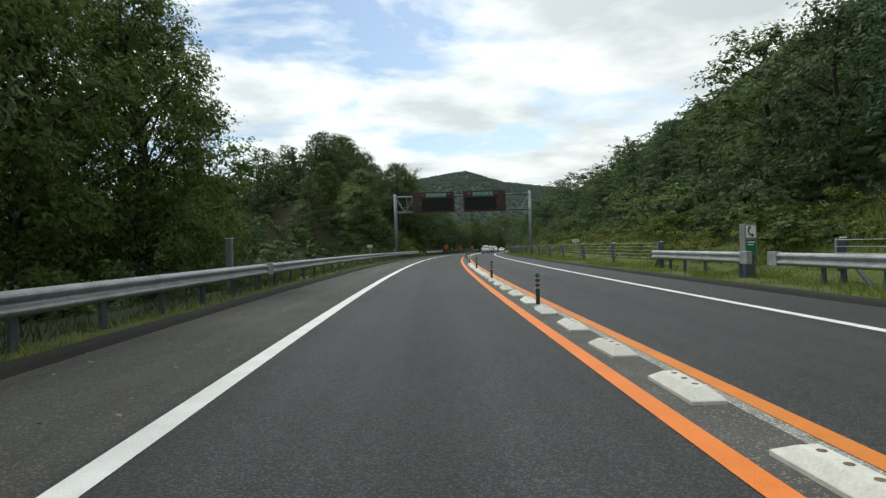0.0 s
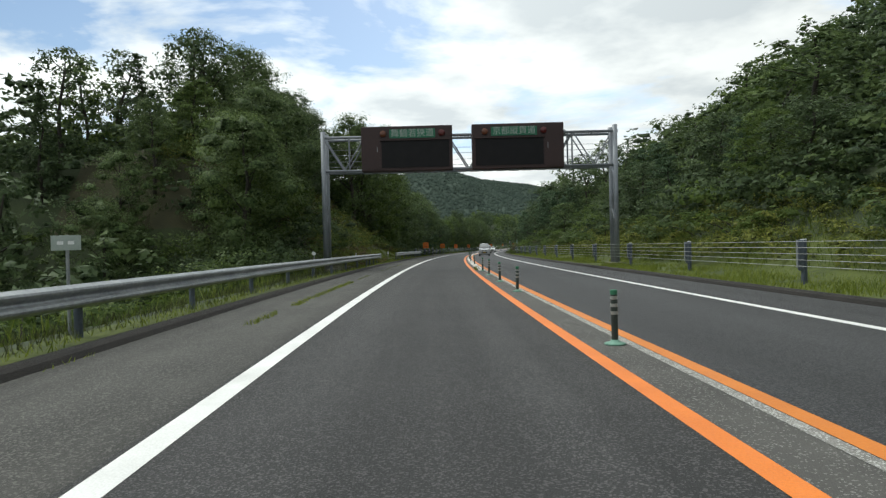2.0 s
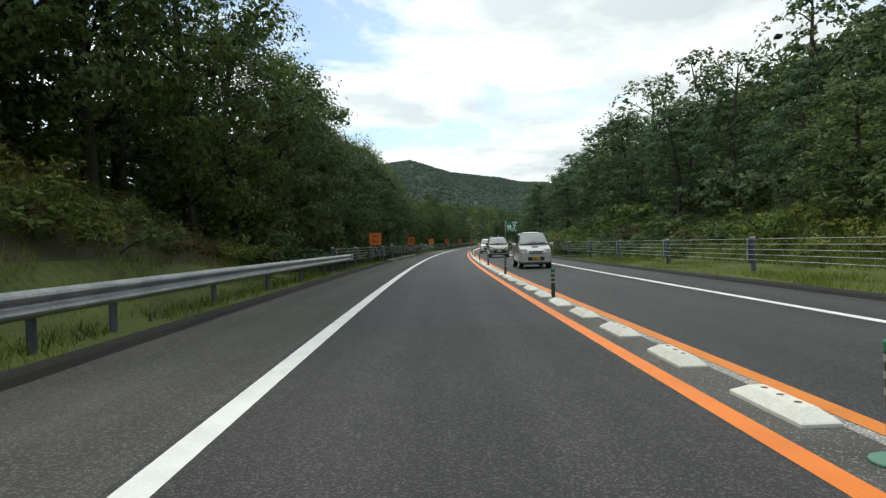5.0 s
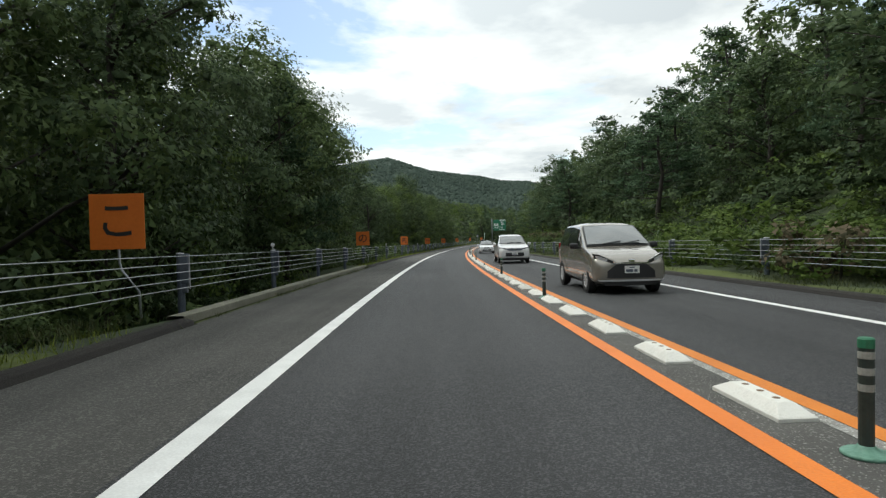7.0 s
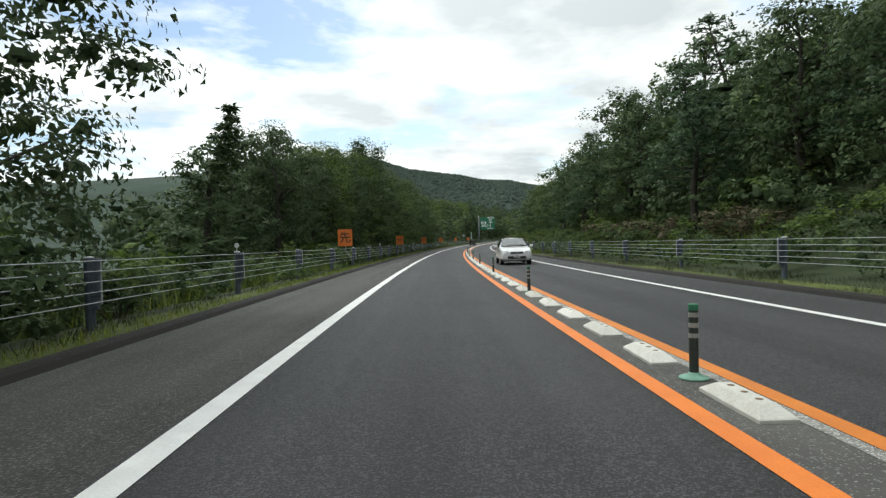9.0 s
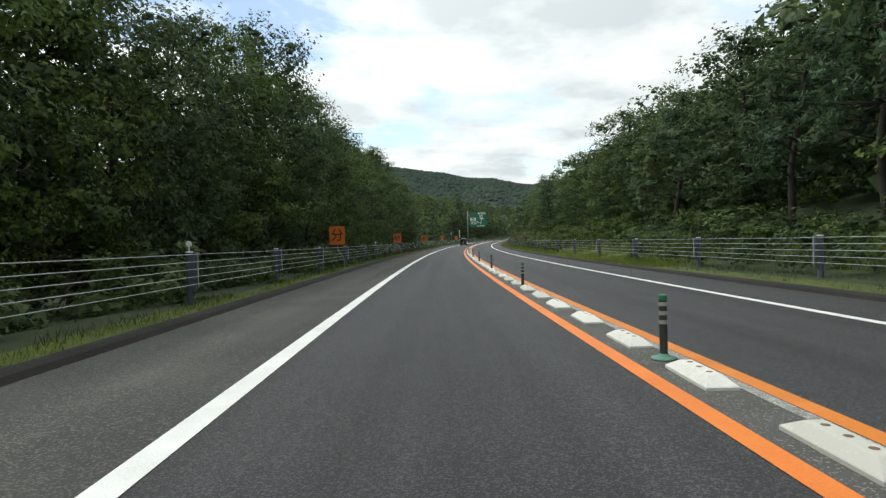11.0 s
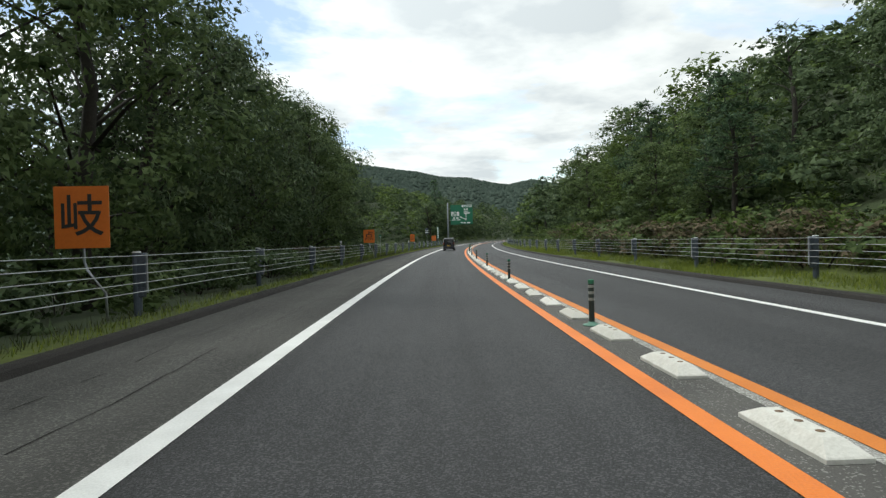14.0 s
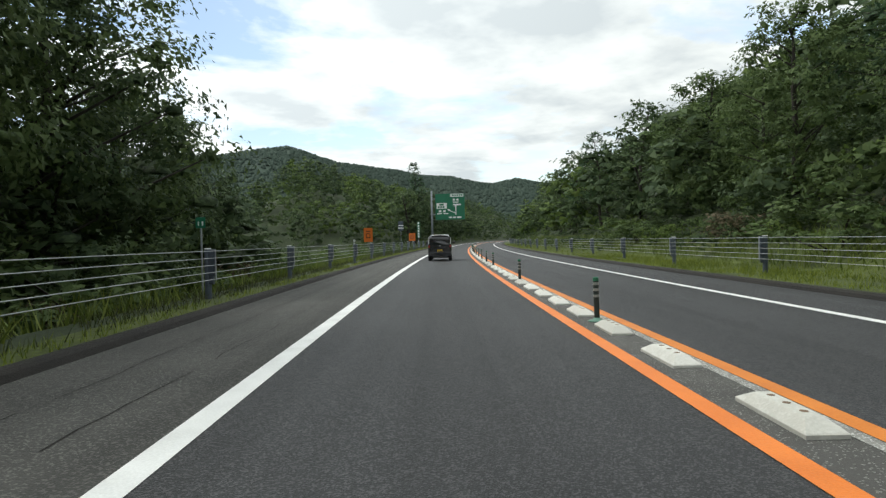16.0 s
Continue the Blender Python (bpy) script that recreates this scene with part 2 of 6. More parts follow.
M_LEAF = {
    "broad": mat("broad_leaves", (0.060, 0.093, 0.032), (0.140, 0.188, 0.072), 0.58, 0, 0.35, 2.0, 0, island=0.5, leaf=0.38, spec=0.12),
    "bright": mat("bright_leaves", (0.052, 0.087, 0.017), (0.158, 0.212, 0.060), 0.58, 0, 0.35, 2.0, 0, island=0.5, leaf=0.45, spec=0.12),
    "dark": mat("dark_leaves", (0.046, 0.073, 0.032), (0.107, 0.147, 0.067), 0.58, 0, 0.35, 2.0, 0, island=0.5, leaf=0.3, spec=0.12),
    "pine": mat("pine_needles", (0.034, 0.065, 0.032), (0.094, 0.147, 0.075), 0.55, 0, 0.4, 2.0, 0, island=0.7, leaf=0.35, spec=0.12),
    "dry": mat("dry_pinkish_seed_heads", (0.070, 0.068, 0.036), (0.170, 0.135, 0.090), 0.7, 0, 0.4, 2.0, 0, island=0.8, leaf=0.3, spec=0.1),
    "fern": mat("fern_fronds", (0.100, 0.126, 0.026), (0.260, 0.275, 0.066), 0.65, 0, 0.5, 3, 0, island=0.7, leaf=0.4, spec=0.15),
    "brown": mat("withered_stalks", (0.085, 0.064, 0.034), (0.200, 0.160, 0.080), 0.8, 0, 0.5, 3, 0, island=0.7, leaf=0.25, spec=0.1),
}


def shaded_foliage_mass(name, a, b):
    """The inside of a leaf clump: leaf-sized cells, lit leaves and shaded gaps put into the colour."""
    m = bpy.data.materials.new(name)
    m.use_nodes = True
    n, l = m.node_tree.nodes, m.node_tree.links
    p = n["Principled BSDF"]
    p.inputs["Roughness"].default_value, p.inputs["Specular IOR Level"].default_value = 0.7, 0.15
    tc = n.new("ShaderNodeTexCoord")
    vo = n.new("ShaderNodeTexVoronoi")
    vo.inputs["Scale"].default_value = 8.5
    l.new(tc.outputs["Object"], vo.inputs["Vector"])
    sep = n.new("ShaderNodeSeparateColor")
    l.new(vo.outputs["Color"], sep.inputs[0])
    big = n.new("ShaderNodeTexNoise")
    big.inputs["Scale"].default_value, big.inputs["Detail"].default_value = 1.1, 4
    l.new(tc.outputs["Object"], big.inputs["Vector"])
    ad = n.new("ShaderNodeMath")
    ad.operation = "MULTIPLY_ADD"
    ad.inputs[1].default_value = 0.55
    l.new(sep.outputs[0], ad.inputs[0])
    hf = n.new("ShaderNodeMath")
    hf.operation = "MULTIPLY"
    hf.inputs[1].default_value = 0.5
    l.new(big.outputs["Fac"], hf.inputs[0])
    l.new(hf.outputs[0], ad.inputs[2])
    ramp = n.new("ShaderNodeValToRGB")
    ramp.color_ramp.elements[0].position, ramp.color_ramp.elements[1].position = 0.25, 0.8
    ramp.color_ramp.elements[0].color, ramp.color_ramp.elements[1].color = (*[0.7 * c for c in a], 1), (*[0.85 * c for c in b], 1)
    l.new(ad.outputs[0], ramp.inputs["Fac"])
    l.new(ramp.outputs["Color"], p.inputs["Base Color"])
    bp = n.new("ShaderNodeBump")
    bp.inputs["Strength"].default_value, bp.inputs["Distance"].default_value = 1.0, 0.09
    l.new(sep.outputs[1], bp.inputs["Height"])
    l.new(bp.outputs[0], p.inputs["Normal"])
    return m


# Darker than the leaves: the shade inside a clump is in these colours.
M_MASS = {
    "broad": shaded_foliage_mass("broad_leaf_mass", (0.029, 0.053, 0.015), (0.101, 0.152, 0.049)),
    "bright": shaded_foliage_mass("bright_leaf_mass", (0.045, 0.078, 0.016), (0.146, 0.205, 0.057)),
    "dark": shaded_foliage_mass("dark_leaf_mass", (0.020, 0.037, 0.015), (0.072, 0.106, 0.043)),
    "pine": shaded_foliage_mass("pine_needle_mass", (0.029, 0.058, 0.024), (0.084, 0.132, 0.057)),
    "dry": shaded_foliage_mass("dry_seed_mass", (0.040, 0.048, 0.02), (0.12, 0.11, 0.065)),
    "fern": shaded_foliage_mass("fern_mass", (0.055, 0.070, 0.018), (0.16, 0.17, 0.05)),
    "brown": shaded_foliage_mass("withered_mass", (0.055, 0.048, 0.024), (0.14, 0.115, 0.06)),
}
# Leaf green tinted bluish, with a little distance haze mixed into the colour.
M_FAR = mat("hazy_far_canopy", (0.038, 0.056, 0.046), (0.062, 0.085, 0.066), 0.9, 0, 0.012, 0.12, 0, island=0.25, spec=0.1)
M_SIGN_O = mat("orange_sign_face", (0.55, 0.13, 0.012), (0.66, 0.17, 0.02), 0.5, 0, 2, 20)
M_SIGN_G = mat("green_sign_face", (0.006, 0.115, 0.055), (0.010, 0.15, 0.075), 0.45, 0, 0.6, 8)
M_SIGN_BACK = mat("grey_sign_back", (0.17, 0.18, 0.18), (0.28, 0.29, 0.29), 0.5, 0.4)
M_INK = mat("black_sign_ink", (0.012, 0.012, 0.012), (0.03, 0.028, 0.026), 0.6)
M_SIGNWHITE = mat("white_sign_sheet", (0.66, 0.68, 0.67), (0.78, 0.79, 0.78), 0.5)
M_FADED = mat("faded_plate", (0.27, 0.32, 0.29), (0.36, 0.40, 0.37), 0.6, 0, 4, 30)
M_GREENCAP = mat("green_rubber_cap", (0.022, 0.13, 0.065), (0.035, 0.19, 0.10), 0.6, 0, 8, 60)
M_BROWN = mat("brown_display_housing", (0.024, 0.011, 0.010), (0.040, 0.018, 0.017), 0.6, 0, 1, 12)
M_SCREEN = mat("dark_display_panel", (0.005, 0.005, 0.006), (0.012, 0.011, 0.012), 0.5, 0, 2, 50, spec=0.2)
M_LAMPO = mat("amber_lamp_lens", (0.10, 0.03, 0.012), (0.15, 0.045, 0.016), 0.3)
M_LAMPR = mat("dull_red_lamp_lens", (0.07, 0.008, 0.008), (0.10, 0.012, 0.012), 0.3)
M_BLACK = mat("black_plastic", (0.012, 0.012, 0.013), (0.022, 0.022, 0.023), 0.5)
M_TYRE = mat("tyre_rubber", (0.014, 0.014, 0.014), (0.028, 0.027, 0.026), 0.85, 0, 8, 60, 0.3)
M_RIM = mat("alloy_rim", (0.42, 0.42, 0.43), (0.55, 0.55, 0.56), 0.35, 0.4)
M_GLASS = mat("dark_car_glass", (0.010, 0.012, 0.013), (0.016, 0.018, 0.019), 0.04, 0, spec=0.9)
M_WGLASS = mat("windscreen_glass", (0.05, 0.06, 0.06), (0.10, 0.11, 0.11), 0.05, 0, 1.5, 4, spec=1.0, coat=1.0)
M_CHROME = mat("chrome_trim", (0.7, 0.7, 0.7), (0.8, 0.8, 0.8), 0.12, 1.0)
M_HEAD = mat("clear_headlamp", (0.45, 0.46, 0.47), (0.75, 0.76, 0.77), 0.1, 0.2, 18, 40, coat=1.0)
M_TAIL = mat("red_tail_lamp", (0.22, 0.012, 0.012), (0.35, 0.02, 0.02), 0.15, coat=1.0)
M_TAILC = mat("clear_tail_lamp", (0.5, 0.5, 0.5), (0.72, 0.72, 0.72), 0.15, coat=1.0)
M_PLATEW = mat("white_plate", (0.6, 0.6, 0.58), (0.68, 0.68, 0.66), 0.5)
M_PLATEY = mat("yellow_plate", (0.62, 0.40, 0.03), (0.68, 0.45, 0.05), 0.5)


# ---- small builders ----
def mesh_ob(name, verts, faces, material, parent=None, smooth=False):
    me = bpy.data.meshes.new(name)
    me.from_pydata([tuple(v) for v in verts], [], faces)
    me.materials.append(material)
    if smooth:
        me.polygons.foreach_set("use_smooth", [True] * len(me.polygons))
    ob = new(name, me)
    ob.parent = parent
    return ob


def part(name, bm, material, parent=None, label="", smooth=False):
    me = bpy.data.meshes.new(name)
    bm.normal_update()
    bm.to_mesh(me)
    bm.free()
    me.materials.append(material)
    if smooth:
        me.polygons.foreach_set("use_smooth", [True] * len(me.polygons))
    ob = new(name, me)
    ob.parent = parent
    if label:
        tagged(ob, label=label)
    return ob


def empty(name, m, label, category, group="", kind=""):
    ob = new(name)
    ob.empty_display_size = 0.3
    ob.matrix_world = m
    return tagged(ob, label, category, group, kind)


def bm_box(sx, sy, sz, at=(0, 0, 0), bevel=0.0, bm=None, rot=None):
    b = bmesh.new()
    bmesh.ops.create_cube(b, size=1, matrix=Matrix.Diagonal((sx, sy, sz, 1)))
    if bevel:
        bmesh.ops.bevel(b, geom=b.edges[:], offset=bevel, segments=2, affect="EDGES", profile=0.6)
    b.transform(Matrix.Translation(at) @ (rot.to_4x4() if rot else Matrix()))
    return join(bm, b)


def join(bm, b):
    if bm is None:
        return b
    me = bpy.data.meshes.new("tmp")
    b.to_mesh(me)
    b.free()
    bm.from_mesh(me)
    bpy.data.meshes.remove(me)
    return bm


def bm_tube(points, radius, sides=8, bm=None, radii=None, cap=True):
    """A tube along points."""
    bm = bm or bmesh.new()
    pts = [Vector(p) for p in points]
    rings = []
    for i, p in enumerate(pts):
        d = (pts[min(i + 1, len(pts) - 1)] - pts[max(i - 1, 0)]).normalized()
        a = d.cross(Vector((0, 0, 1)) if abs(d.z) < 0.9 else Vector((0, 1, 0))).normalized()
        b = d.cross(a)
        r = radii[i] if radii else radius
        rings.append([bm.verts.new(p + (a * math.cos(2 * math.pi * k / sides) + b * math.sin(2 * math.pi * k / sides)) * r) for k in range(sides)])
    for r0, r1 in zip(rings, rings[1:]):
        for k in range(sides):
            bm.faces.new((r0[k], r0[(k + 1) % sides], r1[(k + 1) % sides], r1[k]))
    if cap:
        bm.faces.new(rings[0][::-1])
        bm.faces.new(rings[-1])
    return bm


def strip(name, s0, s1, profile, material, label, category="road", step=2.0, parent=None, drift=((0, 1), (0, 0))):
    """A ribbon along the road; profile: (off, z) from left to right. drift: places along the road and how far right it lies there."""
    n = max(2, int(round((s1 - s0) / step)) + 1)
    s = np.linspace(s0, s1, n)
    k = len(profile)
    v = np.concatenate([rps(s, o + np.interp(s, *drift), np.full(n, z))[:, None, :] for o, z in profile], 1).reshape(-1, 3)
    f = [(i * k + j, i * k + j + 1, (i + 1) * k + j + 1, (i + 1) * k + j) for i in range(n - 1) for j in range(k - 1)]
    ob = mesh_ob(name, v, f, material, parent)
    uv = ob.data.uv_layers.new(name="along")
    table = np.array([(o, a) for a in s for o, _ in profile])
    idx = np.empty(len(ob.data.loops), dtype=np.int32)
    ob.data.loops.foreach_get("vertex_index", idx)
    uv.data.foreach_set("uv", table[idx].ravel())
    if parent is None:
        tagged(ob, label, category, kind="structure")
    return ob

# ---- ground ----
OFFS = [-130, -90, -60, -45, -35, -28, -22, -18, -14.5, -12, -10, -8.5, -7.2, -6.2, -5.2, -4.45, -4.3, 7.9, 8.05, 9.0, 10.2, 11.5, 13, 15,
        18, 22, 27, 34, 42, 52, 64, 80, 100, 130]
L_AT = [-140, 15, 26, 34, 60, 68, 76, 104, 114, 122, 168, 176, 198, 206, 300, 316, 400, 430, 470, 760]
L_NEAR = [-.1, -.1, -.25, -.5, -.5, -.2, .78, .80, .4, -.15, -.15, -.3, -.3, -.12, -.12, -.3, -.2, .05, .45, .45]
L_FAR = [0, 0, -.1, -.15, -.15, -.1, -.1, .0, .1, 0, 0, -.05, -.05, 0, 0, -.15, -.15, 0, .4, .5]


def ground_z(s, off):
    """The ground's height over the road."""
    if -4.4 < off < 8.0:
        return -0.06
    if off < 0:
        d = -off - 5.9
        drop = min(1.6, max(0, -off - 4.7)) if 139 < s < 164 else 0
        if d < 0:
            return 0.07 - drop
        near, far = float(np.interp(s, L_AT, L_NEAR)), float(np.interp(s, L_AT, L_FAR))
        z = 0.07 - drop + near * min(d, 10) + far * max(0, min(d - 10, 34))
        if d > 44:
            z += (-9 - z) * min(1, (d - 44) / 60)
        return max(z, -9.5)
    d = off - 11.3
    if d < 0:
        return 0.07 + 0.03 * max(0, off - 9.6)
    slope = float(np.interp(s, [-140, 0, 24, 40, 60, 110, 130, 170, 240, 330, 420, 760], [.5, .5, .56, .64, .64, .62, .56, .52, .54, .56, .58, .6]))
    z = 0.12 + slope * min(d, 46) - max(0, d - 60) * 0.5
    return max(z, -9.5)


# the skyline of the mountains: degrees to the right of the y axis, height
RIDGE_AT = [-70, -45, -25, -14, -6, -2.3, 0, 2, 3.2, 4.4, 5.7, 7.6, 9.6, 12.6, 14.6, 15.6, 17.5, 20, 21.3, 22.4, 23.4, 25.5, 30, 45, 70]
RIDGE = [60, 90, 112, 132, 146, 153, 161, 167, 170, 162, 153, 142, 136, 127, 116, 114, 112, 102, 97, 102, 105, 97, 90, 84, 60]


def far_z(x, y):
    """The valley floor and the wooded mountains round it."""
    dx, dy = x - 40, y - 250
    r = math.hypot(dx, dy)
    az = math.degrees(math.atan2(dx, dy))
    h = float(np.interp(az, RIDGE_AT, RIDGE)) if abs(az) < 70 else 50
    t = min(1, max(0, (r - 520) / 680))
    t = t * t * (3 - 2 * t)
    spur = abs(noise.noise(Vector((az / 5.5, r / 620, 0.3)))) * 0.42 - 0.12
    fold = spur + noise.noise(Vector((x / 130, y / 130, 2.3))) * 0.14 + noise.noise(Vector((x / 45, y / 45, 1.3))) * 0.05
    return -9.6 + (h + 9.6) * t * (1 + fold * min(1.0, 3.2 * (1 - t))) - max(0, r - 1300) * 0.12


def build_ground():
    s = np.concatenate([np.arange(-140, 480, 4.0), np.arange(480, 760, 10.0)])
    k = len(OFFS)
    v, f, slots = [], [], []
    for i, a in enumerate(s):
        for j, o in enumerate(OFFS):
            p = rp(a, o, ground_z(a, o))
            if abs(o) > 6:
                p.z += noise.noise(Vector((p.x / 4, p.y / 4, 0))) * min(0.5, 0.05 * (abs(o) - 6))
            v.append(p)
            if i and j:
                f.append(((i - 1) * k + j - 1, (i - 1) * k + j, i * k + j, i * k + j - 1))
                slots.append(3 if 74 < a < 122 and -22 <= OFFS[j - 1] and OFFS[j] <= (-5.2 if a < 92 else -7.2) else 1 if (-5.2 <= OFFS[j - 1] and OFFS[j] <= (9.0 if 130 < a < 236 else 13) and not (139 < a < 165 and OFFS[j] < -4.3)) or (76 < a < 122 and -7.2 <= OFFS[j - 1] < 0) else 0)
    base, n = len(v), 150
    xs = np.interp(np.linspace(0, 1, n), [0, .1, .9, 1], [-2300, -520, 900, 2500])
    ys = np.interp(np.linspace(0, 1, n), [0, .1, .22, .93, 1], [-1500, 300, 650, 1640, 3000])
    for i in range(n):
        for j in range(n):
            v.append(Vector((xs[j], ys[i], far_z(xs[j], ys[i]))))
            if i and j:
                f.append((base + (i - 1) * n + j - 1, base + (i - 1) * n + j, base + i * n + j, base + i * n + j - 1))
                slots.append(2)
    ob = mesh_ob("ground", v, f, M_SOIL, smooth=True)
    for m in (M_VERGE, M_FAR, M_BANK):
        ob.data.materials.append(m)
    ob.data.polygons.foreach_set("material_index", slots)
    tagged(ob, "green valley ground with grassy verges and wooded mountains", "ground", kind="structure")


build_ground()

# ---- road ----
S0, S1 = -60.0, 640.0
strip("road", S0, S1, [(-1.92, 0), (7.75, 0)], M_ASPHALT, "dark grey asphalt two-lane expressway")
strip("road_coarse", 33, 101, [(-1.93, 0.003), (1.885, 0.003)], M_COARSE, "older coarse brownish-grey asphalt in the lane")
strip("pavement_shoulder", S0, S1, [(-4.2, 0.0), (-3.0, 0.0), (-1.92, 0.0)], M_SHOULDER, "worn lighter grey asphalt shoulder beside the lane", "shoulder")
strip("median_strip", S0, S1, [(1.88, 0.004), (2.48, 0.004)], M_MEDIAN, "gritty grey strip between the orange lines", "median")
strip("median_grit", S0, S1, [(2.36, 0.008), (2.47, 0.008)], M_GRIT, "pale crushed grit along the orange line", "median")
strip("line_white_1", S0, S1, [(-1.91, 0.006), (-1.69, 0.006)], M_WHITE, "solid white painted edge line", "road line", drift=((165, 210), (.04, 0)))
strip("line_white_2", S0, S1, [(5.85, 0.006), (6.03, 0.006)], M_WHITE, "solid white painted edge line", "road line")
strip("line_orange_1", S0, S1, [(1.71, 0.006), (1.89, 0.006)], M_ORANGE, "solid orange painted centre line", "road line")
strip("line_orange_2", S0, S1, [(2.475, 0.010), (2.645, 0.010)], M_OCHRE, "solid orange painted centre line", "road line")
KERB_R = [(7.75, 0.0), (7.80, 0.07), (7.9, 0.10), (8.05, 0.10), (8.15, 0.02)]
KERB_L = [(-4.52, 0.02), (-4.42, 0.10), (-4.28, 0.10), (-4.2, 0.07), (-4.14, -0.002)]
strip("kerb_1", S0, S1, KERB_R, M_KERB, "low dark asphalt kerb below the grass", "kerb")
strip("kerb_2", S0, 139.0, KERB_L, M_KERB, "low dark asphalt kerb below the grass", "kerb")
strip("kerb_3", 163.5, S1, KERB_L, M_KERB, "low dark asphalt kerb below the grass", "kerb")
strip("kerb_concrete", 139.0, 163.5, [(-4.64, -0.6), (-4.64, 0.13), (-4.62, 0.145), (-4.37, 0.145), (-4.345, 0.13), (-4.335, -0.002)], M_CONC,
      "weathered grey concrete edge beam under the cables", "kerb")


def pavement_cracks():
    """Thin dark cracks and a worn joint in the shoulder."""
    rng = random.Random(5)
    v, f = [], []
    for a, b, off in ((225, 420, -2.62), (262, 340, -3.35), (0, 40, 6.75), (40, 90, 6.9)):
        s, o = a, off
        while s < b:
            ds = rng.uniform(0.25, 0.6)
            o2 = off + (o - off) * 0.8 + rng.uniform(-.035, .035)
            if rng.random() < 0.72:
                w = rng.uniform(.004, .010)
                i = len(v)
                v += [rp(s, o - w, .004), rp(s, o + w, .004), rp(s + ds, o2 + w, .004), rp(s + ds, o2 - w, .004)]
                f.append((i, i + 1, i + 2, i + 3))
            s, o = s + ds, o2
    tagged(mesh_ob("pavement_crack", v, f, M_KERB), "thin dark cracks in the worn asphalt", "crack", kind="structure")


pavement_cracks()


# ---- woods ----
CORES = {}


def knot_shapes(name, steps, jag):
    """Eight lumpy cores, for the dense inside of a clump of leaves."""
    rng = np.random.default_rng(77)
    b = bmesh.new()
    bmesh.ops.create_icosphere(b, subdivisions=steps, radius=1)
    v = np.array([q.co[:] for q in b.verts])
    f = np.array([[q.index for q in p.verts] for p in b.faces])
    b.free()
    CORES[name] = ([v * (1 + jag * rng.normal(size=(len(v), 1)) + 0.22 * np.sin(v @ rng.normal(size=(3, 1)) * 2.2 + rng.random() * 6)) for _ in range(8)], f)


knot_shapes("jagged", 1, 0.28)
knot_shapes("full", 2, 0.2)


def leaf_arrays(centres, radii, count, size, rng, flat=0.62, slim=0.9, droop=0.4, knot=0.2):
    """Clumps of leafy twigs round lumpy knots of foliage: leaf corners, leaf normals, knot vertices, knot normals, knot triangles.
    The normals follow the clump and the crown, so that tops are light and undersides dark."""
    centres, radii = np.asarray(centres, float), np.asarray(radii, float)
    heart = centres.mean(0) - np.array([0, 0, 0.25 * np.ptp(centres[:, 2])])
    unit = lambda q: q / (np.linalg.norm(q, axis=-1, keepdims=True) + 1e-9)
    k = len(centres)
    twigs = max(3, count // 7)
    each = max(2, count // twigs)
    n = k * twigs * each
    d = rng.normal(size=(k * twigs, 3))
    d[:, 2] += 0.3
    d = unit(d)
    inner = rng.random(k * twigs) < 0.25
    r = np.where(inner, 0.25 + 0.3 * rng.random(k * twigs), 0.55 + 0.5 * rng.random(k * twigs))
    q = np.repeat(d * r[:, None], each, 0) + rng.normal(size=(n, 3)) * np.array([.15, .15, .09])
    q[:, 2] *= flat
    wide = np.repeat(radii, twigs * each)
    p = np.repeat(centres, twigs * each, 0) + q * wide[:, None]
    out = unit(q * np.array([1, 1, 1 / flat])) * 0.75 + unit(p - heart) * 0.5 + np.array([0, 0, 0.25])
    nor = unit(unit(out) + rng.normal(size=(n, 3)) * 0.36)
    a = rng.normal(size=(n, 3)) + q * 0.8
    a[:, 2] -= droop
    a = unit(a - nor * np.sum(a * nor, 1)[:, None])
    b = np.cross(a, nor)
    ln = (size * (0.6 + 0.8 * rng.random(n)) * np.where(np.repeat(inner, each), 1.2, 1.0))[:, None]
    v = np.empty((n, 3, 3))
    v[:, 0] = p
    v[:, 1] = p + a * ln * 0.6 + b * ln * slim * 0.55
    v[:, 2] = p + a * ln - b * ln * slim * 0.25
    soft = unit(unit(out) + 0.45 * nor)
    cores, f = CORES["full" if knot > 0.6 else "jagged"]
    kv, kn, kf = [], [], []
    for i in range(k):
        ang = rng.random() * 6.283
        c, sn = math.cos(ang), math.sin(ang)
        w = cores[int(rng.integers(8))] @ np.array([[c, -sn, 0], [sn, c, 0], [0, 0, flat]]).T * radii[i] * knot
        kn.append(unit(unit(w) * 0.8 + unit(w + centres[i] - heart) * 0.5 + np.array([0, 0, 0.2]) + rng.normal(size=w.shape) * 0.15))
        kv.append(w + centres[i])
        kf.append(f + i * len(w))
    return v, soft, np.concatenate(kv), np.concatenate(kn), np.concatenate(kf)


